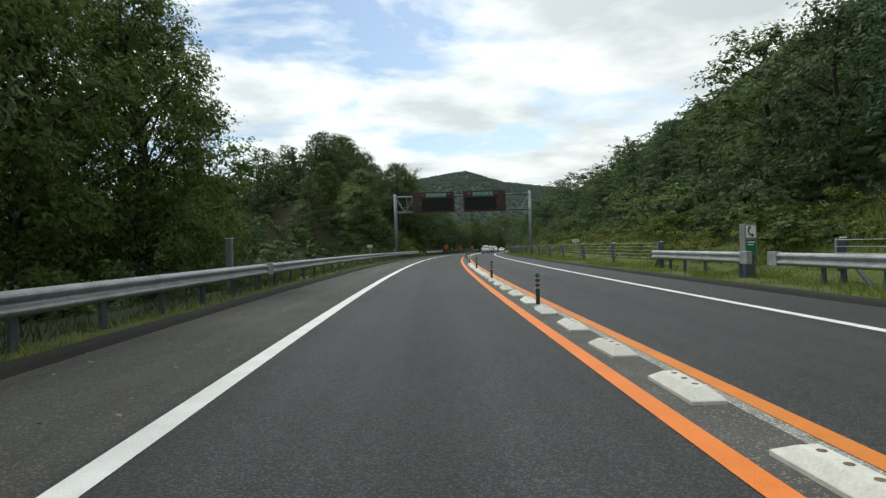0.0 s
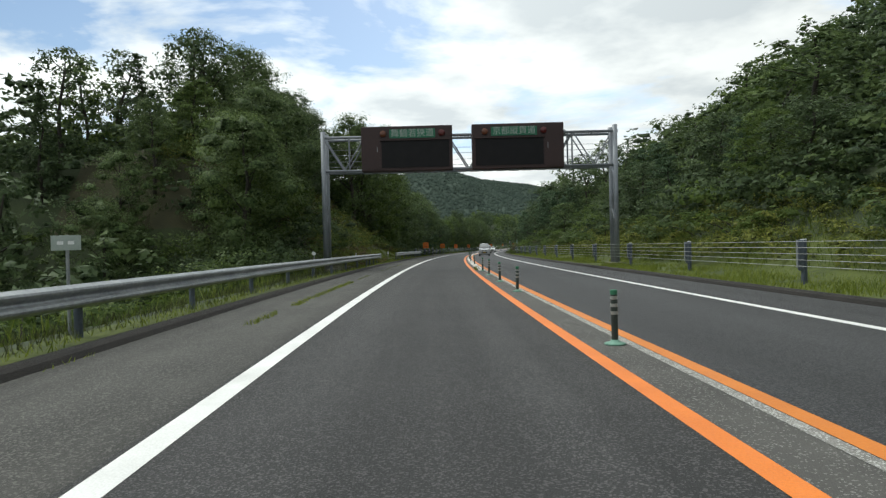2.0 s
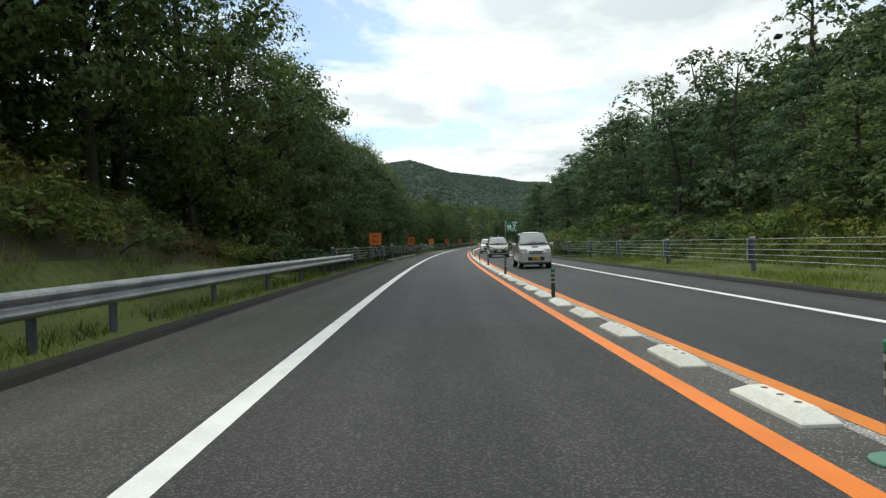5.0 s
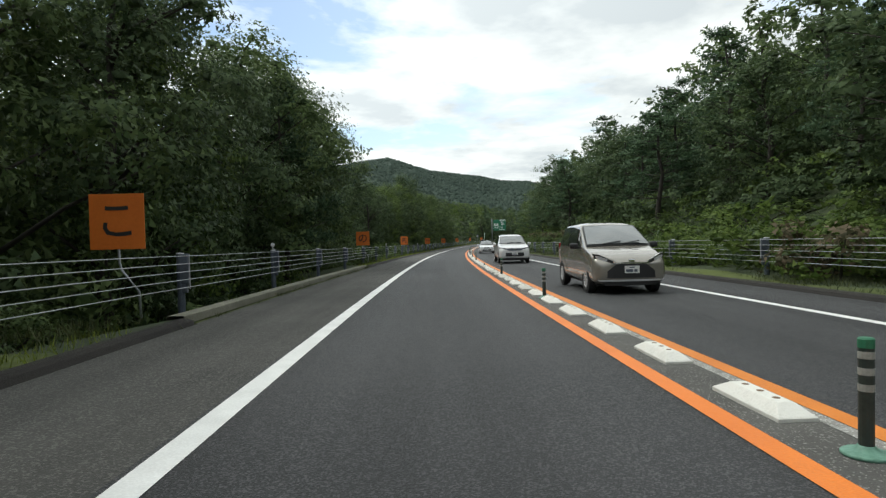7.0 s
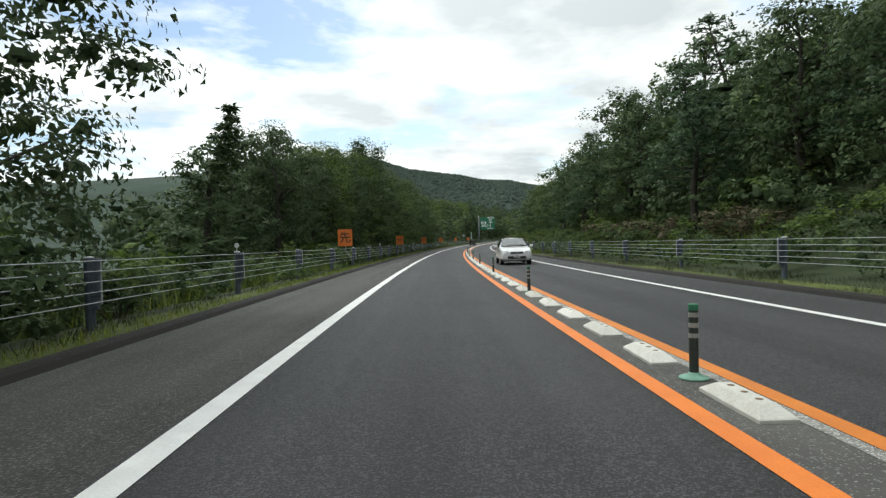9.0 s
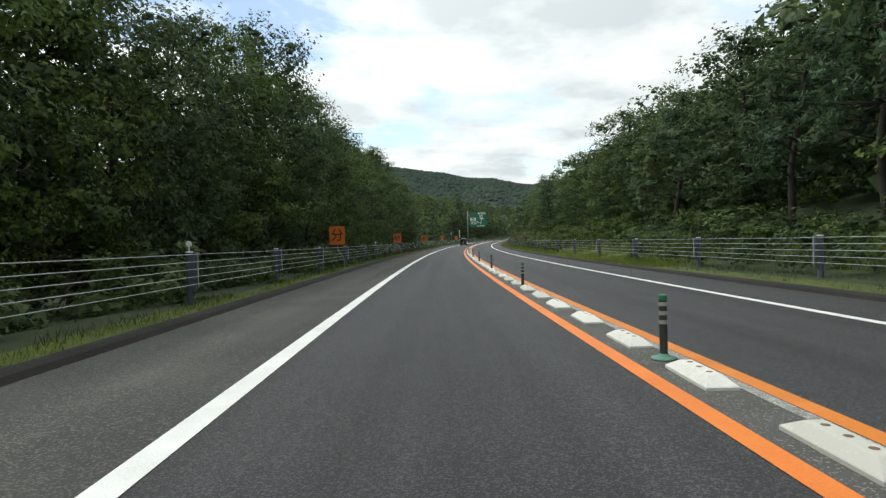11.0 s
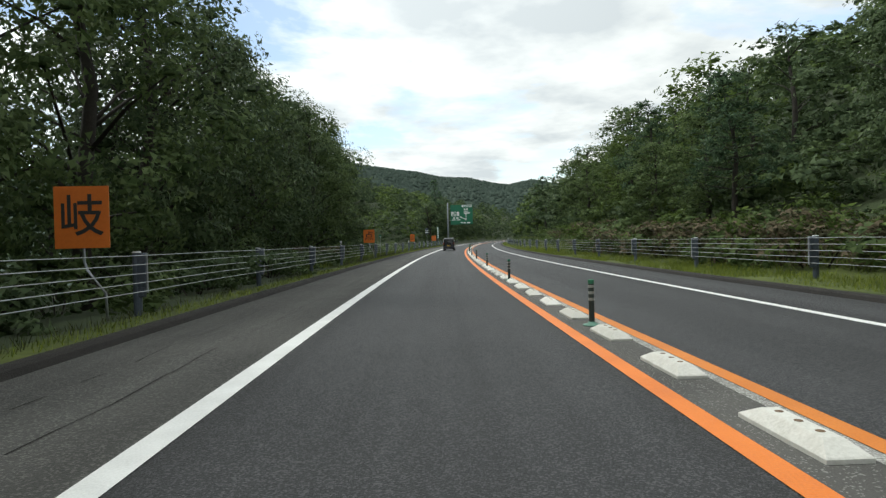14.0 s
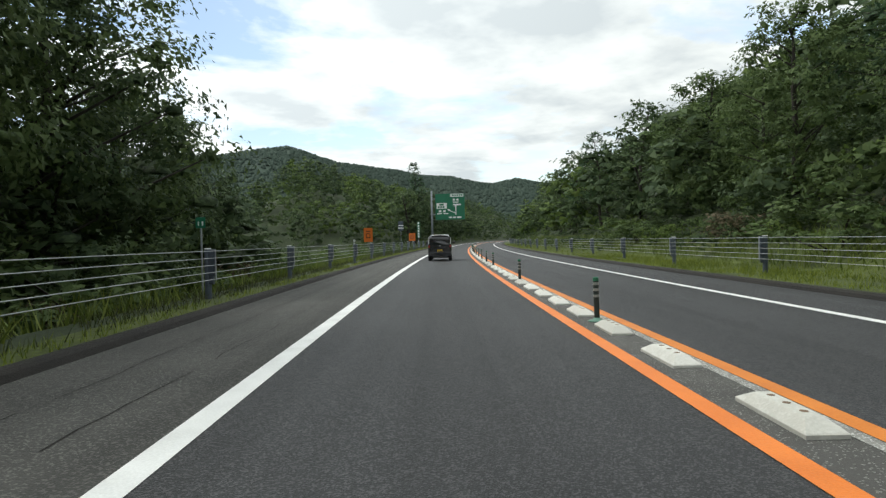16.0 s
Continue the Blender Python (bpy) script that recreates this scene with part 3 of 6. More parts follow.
def leaf_object(name, v, soft, kv, kn, kf, material, parent=None):
    n, t = len(v), len(kf)
    me = bpy.data.meshes.new(name)
    me.vertices.add(n * 3 + len(kv))
    me.vertices.foreach_set("co", np.concatenate([v.reshape(-1, 3), kv]).ravel())
    me.loops.add(n * 3 + t * 3)
    me.loops.foreach_set("vertex_index", np.concatenate([np.arange(n * 3), (kf + n * 3).ravel()]).astype(np.int32))
    me.polygons.add(n + t)
    me.polygons.foreach_set("loop_start", np.arange(0, (n + t) * 3, 3).astype(np.int32))
    me.polygons.foreach_set("use_smooth", np.ones(n + t, dtype=bool))
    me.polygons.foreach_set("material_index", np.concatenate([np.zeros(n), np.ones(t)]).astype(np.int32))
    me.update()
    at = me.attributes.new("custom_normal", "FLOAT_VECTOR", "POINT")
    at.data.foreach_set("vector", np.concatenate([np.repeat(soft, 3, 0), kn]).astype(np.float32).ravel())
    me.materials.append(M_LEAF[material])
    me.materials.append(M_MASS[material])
    ob = new(name, me)
    ob.parent = parent
    return ob


def leaf_mesh(name, centres, radii, count, size, rng, material, parent=None, flat=0.62, slim=0.9, droop=0.4, knot=0.2):
    return leaf_object(name, *leaf_arrays(centres, radii, count, size, rng, flat, slim, droop, knot), material, parent)


def tree(kind, seed, count, size, label, group, material="broad", clumps=44, bulk=1.0):
    """A tree of about 10 m at the origin."""
    rng = np.random.default_rng(seed)
    top = empty("tree", Matrix(), label, "tree", group)
    cs, rs, bm = [], [], None
    lean = rng.normal(size=2) * 0.35
    spine = [Vector((lean[0] * (z / 8) ** 2 + .12 * math.sin(z + seed), lean[1] * (z / 8) ** 2 + .12 * math.cos(1.3 * z + seed), z)) for z in (-1.5, 0, 1.5, 3, 4.5, 6, 7.5, 8.8)]
    at = lambda z: Vector([float(np.interp(z, [p.z for p in spine], [p[i] for p in spine])) for i in (0, 1)] + [z])
    if kind == "broad":
        bm = bm_tube(spine, 0, 6, radii=[.26, .2, .17, .15, .125, .1, .07, .03])
        n = clumps
        for i in range(n):
            u = (i + rng.random()) / n
            z = 1.0 + 8.4 * u ** 0.9
            w = 3.1 * math.sin(math.pi * min(1, max(0.12, (z + 0.6) / 11.0)) ** 0.9) + 0.25
            ang, rr = i * 2.4 + rng.random() * 1.2, w * (0.2 + 0.8 * rng.random() ** 0.6)
            c = at(z) + Vector((rr * math.cos(ang), rr * math.sin(ang), 0))
            cs.append(c)
            rs.append((0.62 + 0.62 * rng.random()) * bulk)
            if i % 3 == 0:
                b0 = at(max(1.5, z - 0.5 * rr - 0.4))
                bm_tube([b0, b0.lerp(c, .5) + Vector((0, 0, .15)), c], 0, 3, bm, radii=[.06, .04, .015])
        leaf_mesh("crown", cs, rs, count, size, rng, material, top, knot=0.42 if bulk > 1.2 else 0.16)
    elif kind == "pine":
        bm = bm_tube(spine, 0, 7, radii=[.22, .17, .15, .13, .11, .085, .06, .025])
        for z in np.arange(2.6, 9.6, 0.62):
            w = 2.7 * (1 - ((z - 2.6) / 7.4) ** 1.3) + 0.35
            for j in range(5 if z < 8 else 3):
                ang = rng.random() * 6.283
                ln = w * (0.55 + 0.5 * rng.random())
                b0 = at(z)
                tip = b0 + Vector((ln * math.cos(ang), ln * math.sin(ang), .35 * ln * rng.random()))
                bm_tube([b0, b0.lerp(tip, .6) - Vector((0, 0, .06)), tip], 0, 3, bm, radii=[.035, .025, .01])
                for q in ((1.0,) if j % 2 else (0.6, 1.0)):
                    cs.append(b0.lerp(tip, q))
                    rs.append(0.42 + 0.3 * rng.random())
        leaf_mesh("crown", cs, rs, max(8, count * 30 // len(cs)), size, rng, "pine", top, 0.55, 0.42, -0.5, 0.2)
    else:  # cedar
        bm = bm_tube(spine, 0, 7, radii=[.2, .17, .15, .12, .1, .08, .05, .02])
        for z in np.arange(1.2, 10.4, 0.46):
            w = 1.75 * (1 - (z - 1.2) / 9.3) + 0.02
            for j in range(3 + int(4 * w)):
                ang = rng.random() * 6.283
                rr = w * (0.4 + 0.7 * rng.random())
                cs.append(at(min(z, 8.8)) + Vector((rr * math.cos(ang), rr * math.sin(ang), max(0, z - 8.8) - 0.2 * rr)))
                rs.append((0.36 + 0.36 * rng.random()) * (1.15 - z / 11))
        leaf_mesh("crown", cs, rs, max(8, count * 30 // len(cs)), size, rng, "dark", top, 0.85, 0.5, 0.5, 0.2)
    part("trunk", bm, M_BARK, top, smooth=True)
    return top


def shrub(seed, count, size, material, label, group, tall=0.8):
    rng = np.random.default_rng(seed)
    top = empty("shrub", Matrix(), label, "shrub", group)
    cs = [(rng.normal() * .6, rng.normal() * .6, tall * (0.25 + rng.random())) for _ in range(10)]
    bm = None
    for c in cs[:5]:
        bm = bm_tube([(0, 0, -.3), (c[0] * .5, c[1] * .5, c[2] * .6), c], 0, 4, bm, radii=[.025, .018, .008])
    part("stem", bm, M_BARK, top)
    leaf_mesh("foliage", cs, [.30 + .2 * rng.random() for _ in cs], count, size, rng, material, top, 0.8)
    return top


GL, GR = "trees along the roadside wood", "trees on the hillside"
LB = "tall leafy broad-crowned tree in a dense dark roadside wood"
VAR = {
    "l1": tree("broad", 31, 224, .13, LB, GL, clumps=64), "l2": tree("broad", 32, 224, .13, LB, GL, clumps=64), "l3": tree("broad", 33, 224, .13, LB, GL, clumps=64),
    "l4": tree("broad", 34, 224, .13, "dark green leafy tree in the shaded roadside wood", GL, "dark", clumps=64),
    "l5": tree("broad", 35, 224, .13, "fresh green leafy tree at the wood's edge", GL, "bright", clumps=64),
    "n1": tree("broad", 41, 280, .12, "tall leafy tree with fine foliage close beside the road", GL, "bright", clumps=84),
    "n2": tree("broad", 42, 280, .12, "tall leafy tree with fine foliage close beside the road", GL, "bright", clumps=84),
    "v1": tree("broad", 43, 420, .13, "tree buried under a rounded mound of climbing vines", GL, clumps=34, bulk=1.35),
    "v2": tree("broad", 44, 420, .13, "tree buried under a rounded mound of climbing vines", GL, "bright", clumps=34, bulk=1.35),
    "b1": tree("broad", 1, 126, .18, "leafy broad-crowned tree on the hillside beside the road", GR, clumps=64), "b2": tree("broad", 2, 126, .18, "leafy broad-crowned tree on the hillside beside the road", GR, clumps=64),
    "d1": tree("broad", 4, 126, .18, "dark green leafy tree on the hillside", GR, "dark", clumps=64),
    "y1": tree("broad", 5, 126, .18, "fresh green leafy tree on the hillside", GR, "bright", clumps=64),
    "p1": tree("pine", 6, 170, .24, "dark green pine with upright tufted shoots on the hillside", GR),
    "p2": tree("pine", 7, 170, .24, "dark green pine with upright tufted shoots on the hillside", GR),
    "c1": tree("cedar", 8, 250, .22, "slender pointed dark green cedar", GL),
    "f1": tree("broad", 11, 62, .29, "leafy tree deep in the wooded slope", GR, clumps=30, bulk=1.12), "f2": tree("broad", 12, 62, .29, "leafy tree deep in the wooded slope", GR, clumps=30, bulk=1.12),
    "f3": tree("broad", 13, 62, .29, "dark leafy tree deep in the wooded slope", GR, "dark", clumps=30, bulk=1.12),
    "f4": tree("broad", 14, 62, .29, "fresh green leafy tree on the wooded slope", GR, "bright", clumps=30, bulk=1.12),
    "g1": tree("pine", 15, 75, .34, "pine deep in the wooded slope", GR),
    "n3": tree("pine", 16, 420, .2, "tall dark pine with a bare lower trunk close beside the road", GL),
    "s1": shrub(21, 78, 0.123, "bright", "bright green leafy shrub behind the barrier", "roadside shrubs"),
    "s2": shrub(22, 85, 0.123, "broad", "green leafy shrub behind the barrier", "roadside shrubs"),
    "s3": shrub(23, 85, 0.104, "dry", "shrub with faded pinkish seed heads behind the barrier", "roadside shrubs"),
    "s4": shrub(24, 85, 0.123, "dark", "dark green shrub in the shade of the trees", "roadside shrubs"),
}
USED = set()
DEEP = []      # crowns too deep in the woods to tell apart: (s, off, height over the ground, width, foliage)


def plant(kind, s, off, height, rng, wide=1.0, sink=0.0):
    """Sets a plant of that kind on the ground; height in metres."""
    if kind[0] == "s" and not -10.5 < off < 13.8:
        DEEP.append((s, off, min(4.9, height * 1.2), rng.uniform(1.0, 1.4), ""))
        return None
    src = VAR[kind]
    k = height / (1.25 if kind[0] == "s" else 10.0)
    z = ground_z(s, off)
    m = Matrix.Translation(rp(s, off, z - 0.1 - sink)) @ Matrix.Rotation(rng.random() * 6.283, 4, "Z") @ Matrix.Diagonal((k * wide, k * wide, k, 1))
    if kind not in USED:
        USED.add(kind)
        src.matrix_world = m
        return src
    made = copy_thing(src, Matrix())
    made.matrix_basis = m
    return made


def pick(rng, mix):
    return rng.choice([k for k, c in mix for _ in range(c)])




def deep(rng, a, b, o1, o2, gap, lo, hi, tone=""):
    """Crowns over a stretch of wood, every gap metres both ways."""
    s = a
    while s < b:
        o = o1
        while o > o2 if o2 < o1 else o < o2:
            DEEP.append((s + rng.uniform(-.4, .4) * gap, o + rng.uniform(-.4, .4) * gap, rng.uniform(lo, hi), rng.uniform(.95, 1.4), tone))
            o += gap if o2 > o1 else -gap
        s += gap


def woods():
    rng = random.Random(7)
    hill = [("f1", 3), ("f2", 3), ("f3", 3), ("f4", 2), ("g1", 2)]
    # the hillside on the right
    for row, (off, gap, lo, hi) in enumerate(((15.5, 5.4, 7.0, 9.0), (21.5, 6.4, 8, 10.5))):
        s = -14.0 + row
        while s < (420 if row == 0 else 330):
            o = off + rng.uniform(-1.8, 1.8)
            if 24 < s < 112:      # the slope stands further back behind open grass
                o += 2.5
            front = [("b1", 2), ("b2", 3), ("d1", 3), ("p1", 2), ("p2", 1), ("y1", 2)] if not 114 < s < 240 else [("p1", 3), ("p2", 3), ("d1", 4)]
            near = row == 0 and s < 345
            k = float(np.interp(s, [-20, 8, 26, 45, 60, 80, 110, 130, 190, 215, 250, 270, 300, 325, 345, 430], [1.0, 1.05, 1.12, 1.0, .97, .97, .95, 1.14, 1.14, 1.28, 1.1, .98, 1.0, 1.14, 1.14, 1.0]))
            low = 30 < s < 114    # a carpet of low wide crowns climbs the steep slope here
            k *= (.62 if row == 0 else .66) if low else 1
            plant(pick(rng, front if near else hill), s, o, rng.uniform(lo * .85, hi * 1.05) * k, rng, rng.uniform(1.35, 1.8) if low else rng.uniform(.95, 1.35))
            s += gap * rng.uniform(.75, 1.25)
    deep(rng, -14, 30, 26, 60, 5.0, 6, 8.5)
    deep(rng, 30, 114, 25, 60, 4.2, 5.1, 7.0)
    deep(rng, 114, 480, 26, 58, 5.2, 6.2, 9.0)
    deep(rng, -14, 350, 15.5, 27, 2.9, 2.8, 4.8)
    deep(rng, 118, 236, 10.3, 15.6, 1.5, 1.0, 2.2)
    deep(rng, 226, 350, 12.2, 15.8, 1.5, 1.1, 2.2)
    deep(rng, 120, 350, 15.6, 24, 2.3, 2.6, 4.0)
    deep(rng, 24, 118, 11.8, 15.2, 1.1, .9, 1.8, "fern")
    deep(rng, -8, 24, 12.4, 15.6, 1.3, .9, 1.6, "fern")
    deep(rng, 24, 118, 14.6, 22, 2.0, 2.4, 3.8)
    deep(rng, 196, 252, 17, 27, 3.3, 6.5, 9.5)
    deep(rng, -14, 30, 12.8, 16, 1.9, 1.0, 2.0)
    deep(rng, 335, 560, 15, 27, 6, 7.5, 10)
    deep(rng, 345, 440, 11.5, 16, 2.4, 1.0, 2.2)
    deep(rng, 610, 750, -70, 70, 9, 7, 10)
    # tall weeds and shrubs at the hill's foot
    s = -8.0
    while s < 350:
        if not 8 < s < 20:
            k = pick(rng, [("s1", 3), ("s2", 3), ("s3", 2 if s > 120 else 0)])
            plant(k, s, rng.uniform(12.6, 13.8) + (rng.uniform(.2, 1.6) if 24 < s < 112 else 0), rng.uniform(.9, 1.7), rng, rng.uniform(1.2, 1.8))
        s += rng.uniform(1.4, 2.4) if s < 112 else rng.uniform(2.6, 4.4)
    for s in np.arange(143, 158, .9):
        plant(pick(rng, [("s1", 4), ("s3", 1)]), s, rng.uniform(10.4, 11.6), rng.uniform(1.0, 2.1), rng, rng.uniform(1.0, 1.4))
    # a thicket of faded seed heads below the trees
    for s in np.arange(262, 312, 1.5):
        plant(pick(rng, [("s3", 3), ("s2", 2), ("s1", 2)]), s + rng.uniform(-.6, .6), rng.uniform(11.2, 12.6), rng.uniform(1.2, 2.0), rng, rng.uniform(1.1, 1.6))
    # the wood on the left: stretches of road, distance, height
    # Dark-leaved trees prevail here, so leaf colour stands in for the wood's shade.
    left = [("l1", 2), ("l2", 2), ("l3", 2), ("l4", 4), ("l5", 1)]
    for a, b, off, gap, lo, hi, mix in (
            (-14, 8, -10.2, 4.0, 11.5, 13.5, [("l1", 3), ("l3", 3), ("l4", 2)]), (8, 23, -10.2, 3.6, 11.5, 13.5, [("n1", 2), ("n2", 1)]), (-14, 26, -15.5, 5.6, 9.5, 11.5, hill),
            (23.5, 27, -10.4, 5, 12.0, 12.6, [("n1", 1)]), (31, 32.6, -10.8, 5, 7.4, 7.9, [("n2", 1)]), (20, 29, -14.0, 4, 10, 11.5, [("l1", 1), ("l3", 1)]),
            (30, 66, -27, 3.6, 9, 11, [("f3", 2), ("f1", 1), ("c1", 2)]), (36, 66, -20, 3.2, 7.5, 9.5, [("f3", 3), ("c1", 1)]),
            (67, 72, -16.5, 3.5, 5.5, 6.5, [("v1", 1)]), (73, 80, -17, 3.6, 4.8, 6, [("l4", 1), ("v2", 1), ("l2", 1)]), (64, 84, -23, 3.0, 6.5, 9.0, [("f3", 3), ("c1", 1)]),
            (68, 82, -10.4, 2.7, 7.4, 9, [("v1", 2), ("v2", 1)]), (82, 107, -16.8, 3.6, 10, 11.5, [("l1", 2), ("l4", 3), ("l3", 2)]), (97, 112, -14.2, 3.2, 8, 10, [("l4", 1)]), (82, 112, -18.5, 3.0, 8.5, 10.5, [("f3", 2), ("f1", 1)]), (78, 112, -24, 4.0, 6, 8.5, hill),
            (106, 121, -10.6, 4.2, 13, 15.5, left),
            (121, 152, -10.2, 4.2, 12, 14.5, left), (169, 180, -10.0, 3.4, 12.5, 14, [("l1", 1), ("l4", 2)]), (119, 152, -13.2, 3.0, 10.5, 13, [("f3", 3), ("f1", 1)]), (119, 156, -16.5, 5.0, 9, 11.5, hill), (150, 170, -11.4, 3.7, 13, 15.5, [("l4", 2), ("l1", 1)]), (150, 180, -15, 2.8, 10, 12.5, [("f3", 2), ("f1", 1)]), (158, 178, -20, 3.4, 9, 11, [("f3", 2), ("f1", 1)]),
            (204, 219, -10.6, 3.8, 8.5, 10.5, left), (219, 236, -10.3, 3.8, 10.5, 12.5, left), (206, 260, -13.2, 3.0, 9, 11.5, [("f3", 3), ("f1", 1)]), (236, 256, -10.2, 4.2, 12, 15, left), (256, 285, -10.2, 5.0, 12.5, 15, left), (206, 222, -15.5, 4.8, 8, 10, hill), (222, 256, -15.5, 4.8, 9.5, 12, hill), (256, 286, -16, 5.0, 7.5, 9.5, hill),
            (286, 313, -11.8, 4.4, 13.5, 15.5, [("l1", 2), ("l4", 4), ("l3", 1)]), (285, 309, -14.4, 3.6, 7, 9.5, [("f3", 3), ("f1", 1)]), (286, 312, -17.5, 4.4, 8.5, 11, [("f3", 3), ("f1", 1)]),
            (311, 317, -13.4, 3.2, 14.8, 15.8, [("l1", 1), ("l3", 1)]), (322, 333, -14.2, 3.0, 10.2, 11.8, [("l5", 1), ("l1", 1), ("l4", 2)]), (324, 338, -20, 4, 8, 10, hill), (316, 334, -18, 3.2, 7.5, 9.5, [("l4", 2), ("f3", 2)]),
            (424, 452, -12, 3.6, 11, 13.5, [("f3", 2), ("f1", 1)])):
        s = a + rng.uniform(0, 1.5)
        while s < b:
            plant(pick(rng, mix), s, off + rng.uniform(-1.0, 1.0), rng.uniform(lo, hi), rng, rng.uniform(.85, 1.05))
            s += gap * rng.uniform(.8, 1.2)
    for a, b, o1, o2, gap, lo, hi in ((-14, 26, -21, -36, 7.5, 8, 10), (28, 70, -33, -50, 7, 9, 12), (29, 66, -12, -33, 2.8, 3.8, 6.2), (64, 118, -28, -50, 4.2, 5.1, 7.5), (62, 84, -9.5, -30, 2.7, 2.6, 4.6), (64, 83, -7.4, -12.5, 1.5, 1.5, 2.8), (66, 82, -8.2, -13, 2.6, 3.2, 4.8), (78, 116, -15.5, -30, 2.5, 3.6, 4.9), (90, 115, -15, -21, 2.3, 5.1, 6.8), (104, 121, -17, -31, 6, 11, 13),
                                     (118, 176, -19, -40, 6, 8.5, 11), (180, 224, -22, -40, 7, 7, 9), (224, 312, -20, -36, 6.5, 7.5, 10), (-14, 26, -12, -20, 4, 2.5, 4.5),
                                     (66, 82, -12, -18, 3.5, 3, 5), (119, 156, -11.5, -19, 4, 2.5, 4.5), (156, 180, -9.5, -20, 2.8, 2.5, 4.8), (203, 316, -11.5, -19, 4, 2.5, 4.5),
                                     (330, 425, -34, -64, 7.5, 4.5, 7), (320, 425, -16, -33, 5, 2.5, 4), (314, 336, -12, -20, 2.6, 5.2, 8.0), (316, 342, -9.8, -18, 2.2, 2.6, 4.8), (338, 430, -9, -15, 3, 1.2, 2.4), (428, 600, -10.5, -58, 7, 8.5, 11.5), (425, 600, -7.5, -11, 3, 1.5, 3.0), (425, 620, -58, -76, 9, 9, 11), (179, 206, -14, -26, 3.0, 3.6, 5.4)):
        deep(rng, a, b, o1, o2, gap, lo, hi)
    # lone cedars, low growth in the clearings
    plant("l1", 320.6, -13.0, 15.6, rng, 1.05)
    plant("l4", 317.4, -12.6, 15.0, rng, 1.0)
    plant("n3", 162.2, -8.4, 12.6, rng, .85)
    plant("f3", 271, -13.4, 10.2, rng)
    plant("f3", 277, -13.8, 9.6, rng)
    plant("c1", 194.5, -11.2, 9.8, rng, 1.6)
    plant("c1", 199, -12.5, 6.5, rng, 1.5)
    plant("c1", 80, -20.0, 7.6, rng)
    plant("c1", 83, -19.0, 7.8, rng)
    plant("g1", 436, -10.8, 18.5, rng, .6)
    for s, o, h in ((470, -8.5, 10), (476, -11, 12), (482, -9, 11), (489, -10, 12.5), (496, -8.8, 10.5)):
        plant("c1", s, o, h, rng, 1.2)
    for a, b, o1, o2, gap, lo, hi, mix in (
            (-12, 30, -8.2, -7.4, 3.2, .8, 1.4, [("s2", 2), ("s4", 2), ("s1", 1)]), (28, 70, -11, -7.6, 2.2, .9, 1.4, [("s1", 3), ("s2", 2)]),
            (30, 68, -18, -11, 2.4, 1.3, 2.4, [("s1", 2), ("s2", 3)]),
            (68, 80, -12, -9.5, 1.6, 1.5, 2.5, [("s2", 2), ("s1", 2)]),
            (80, 118, -13, -7.6, 3.4, .6, 1.1, [("s1", 2), ("s2", 2)]), (118, 170, -9.2, -7.8, 2.8, 1.2, 2.0, [("s4", 4), ("s2", 1)]),
            (178, 204, -12, -7.8, 1.8, 1.1, 2.2, [("s1", 2), ("s2", 3)]), (178, 206, -20, -12, 2.0, 1.8, 3.0, [("s1", 2), ("s2", 3)]),
            (203, 286, -9.2, -7.8, 2.8, 1.2, 2.0, [("s4", 4), ("s2", 1)]), (137, 168, -7.6, -5.9, 1.5, .6, 1.1, [("s4", 3), ("s2", 1)]), (165, 300, -7.4, -6.0, 2.6, .7, 1.3, [("s4", 3), ("s2", 1)]), (286, 330, -9.6, -7.8, 2.2, 1.0, 2.0, [("s2", 3), ("s1", 1), ("s3", 1)]),
            (318, 400, -15, -8, 2.2, 1.0, 2.0, [("s1", 2), ("s2", 3), ("s4", 1)])):
        s = a
        while s < b:
            plant(pick(rng, mix), s, rng.uniform(o1, o2), rng.uniform(lo, hi), rng, rng.uniform(1.0, 1.4))
            s += gap * rng.uniform(.6, 1.4)


woods()
for _kind in set(VAR) - USED:      # kinds that no stretch called for
    for _ob in (*VAR[_kind].children_recursive, VAR[_kind]):
        bpy.data.objects.remove(_ob)


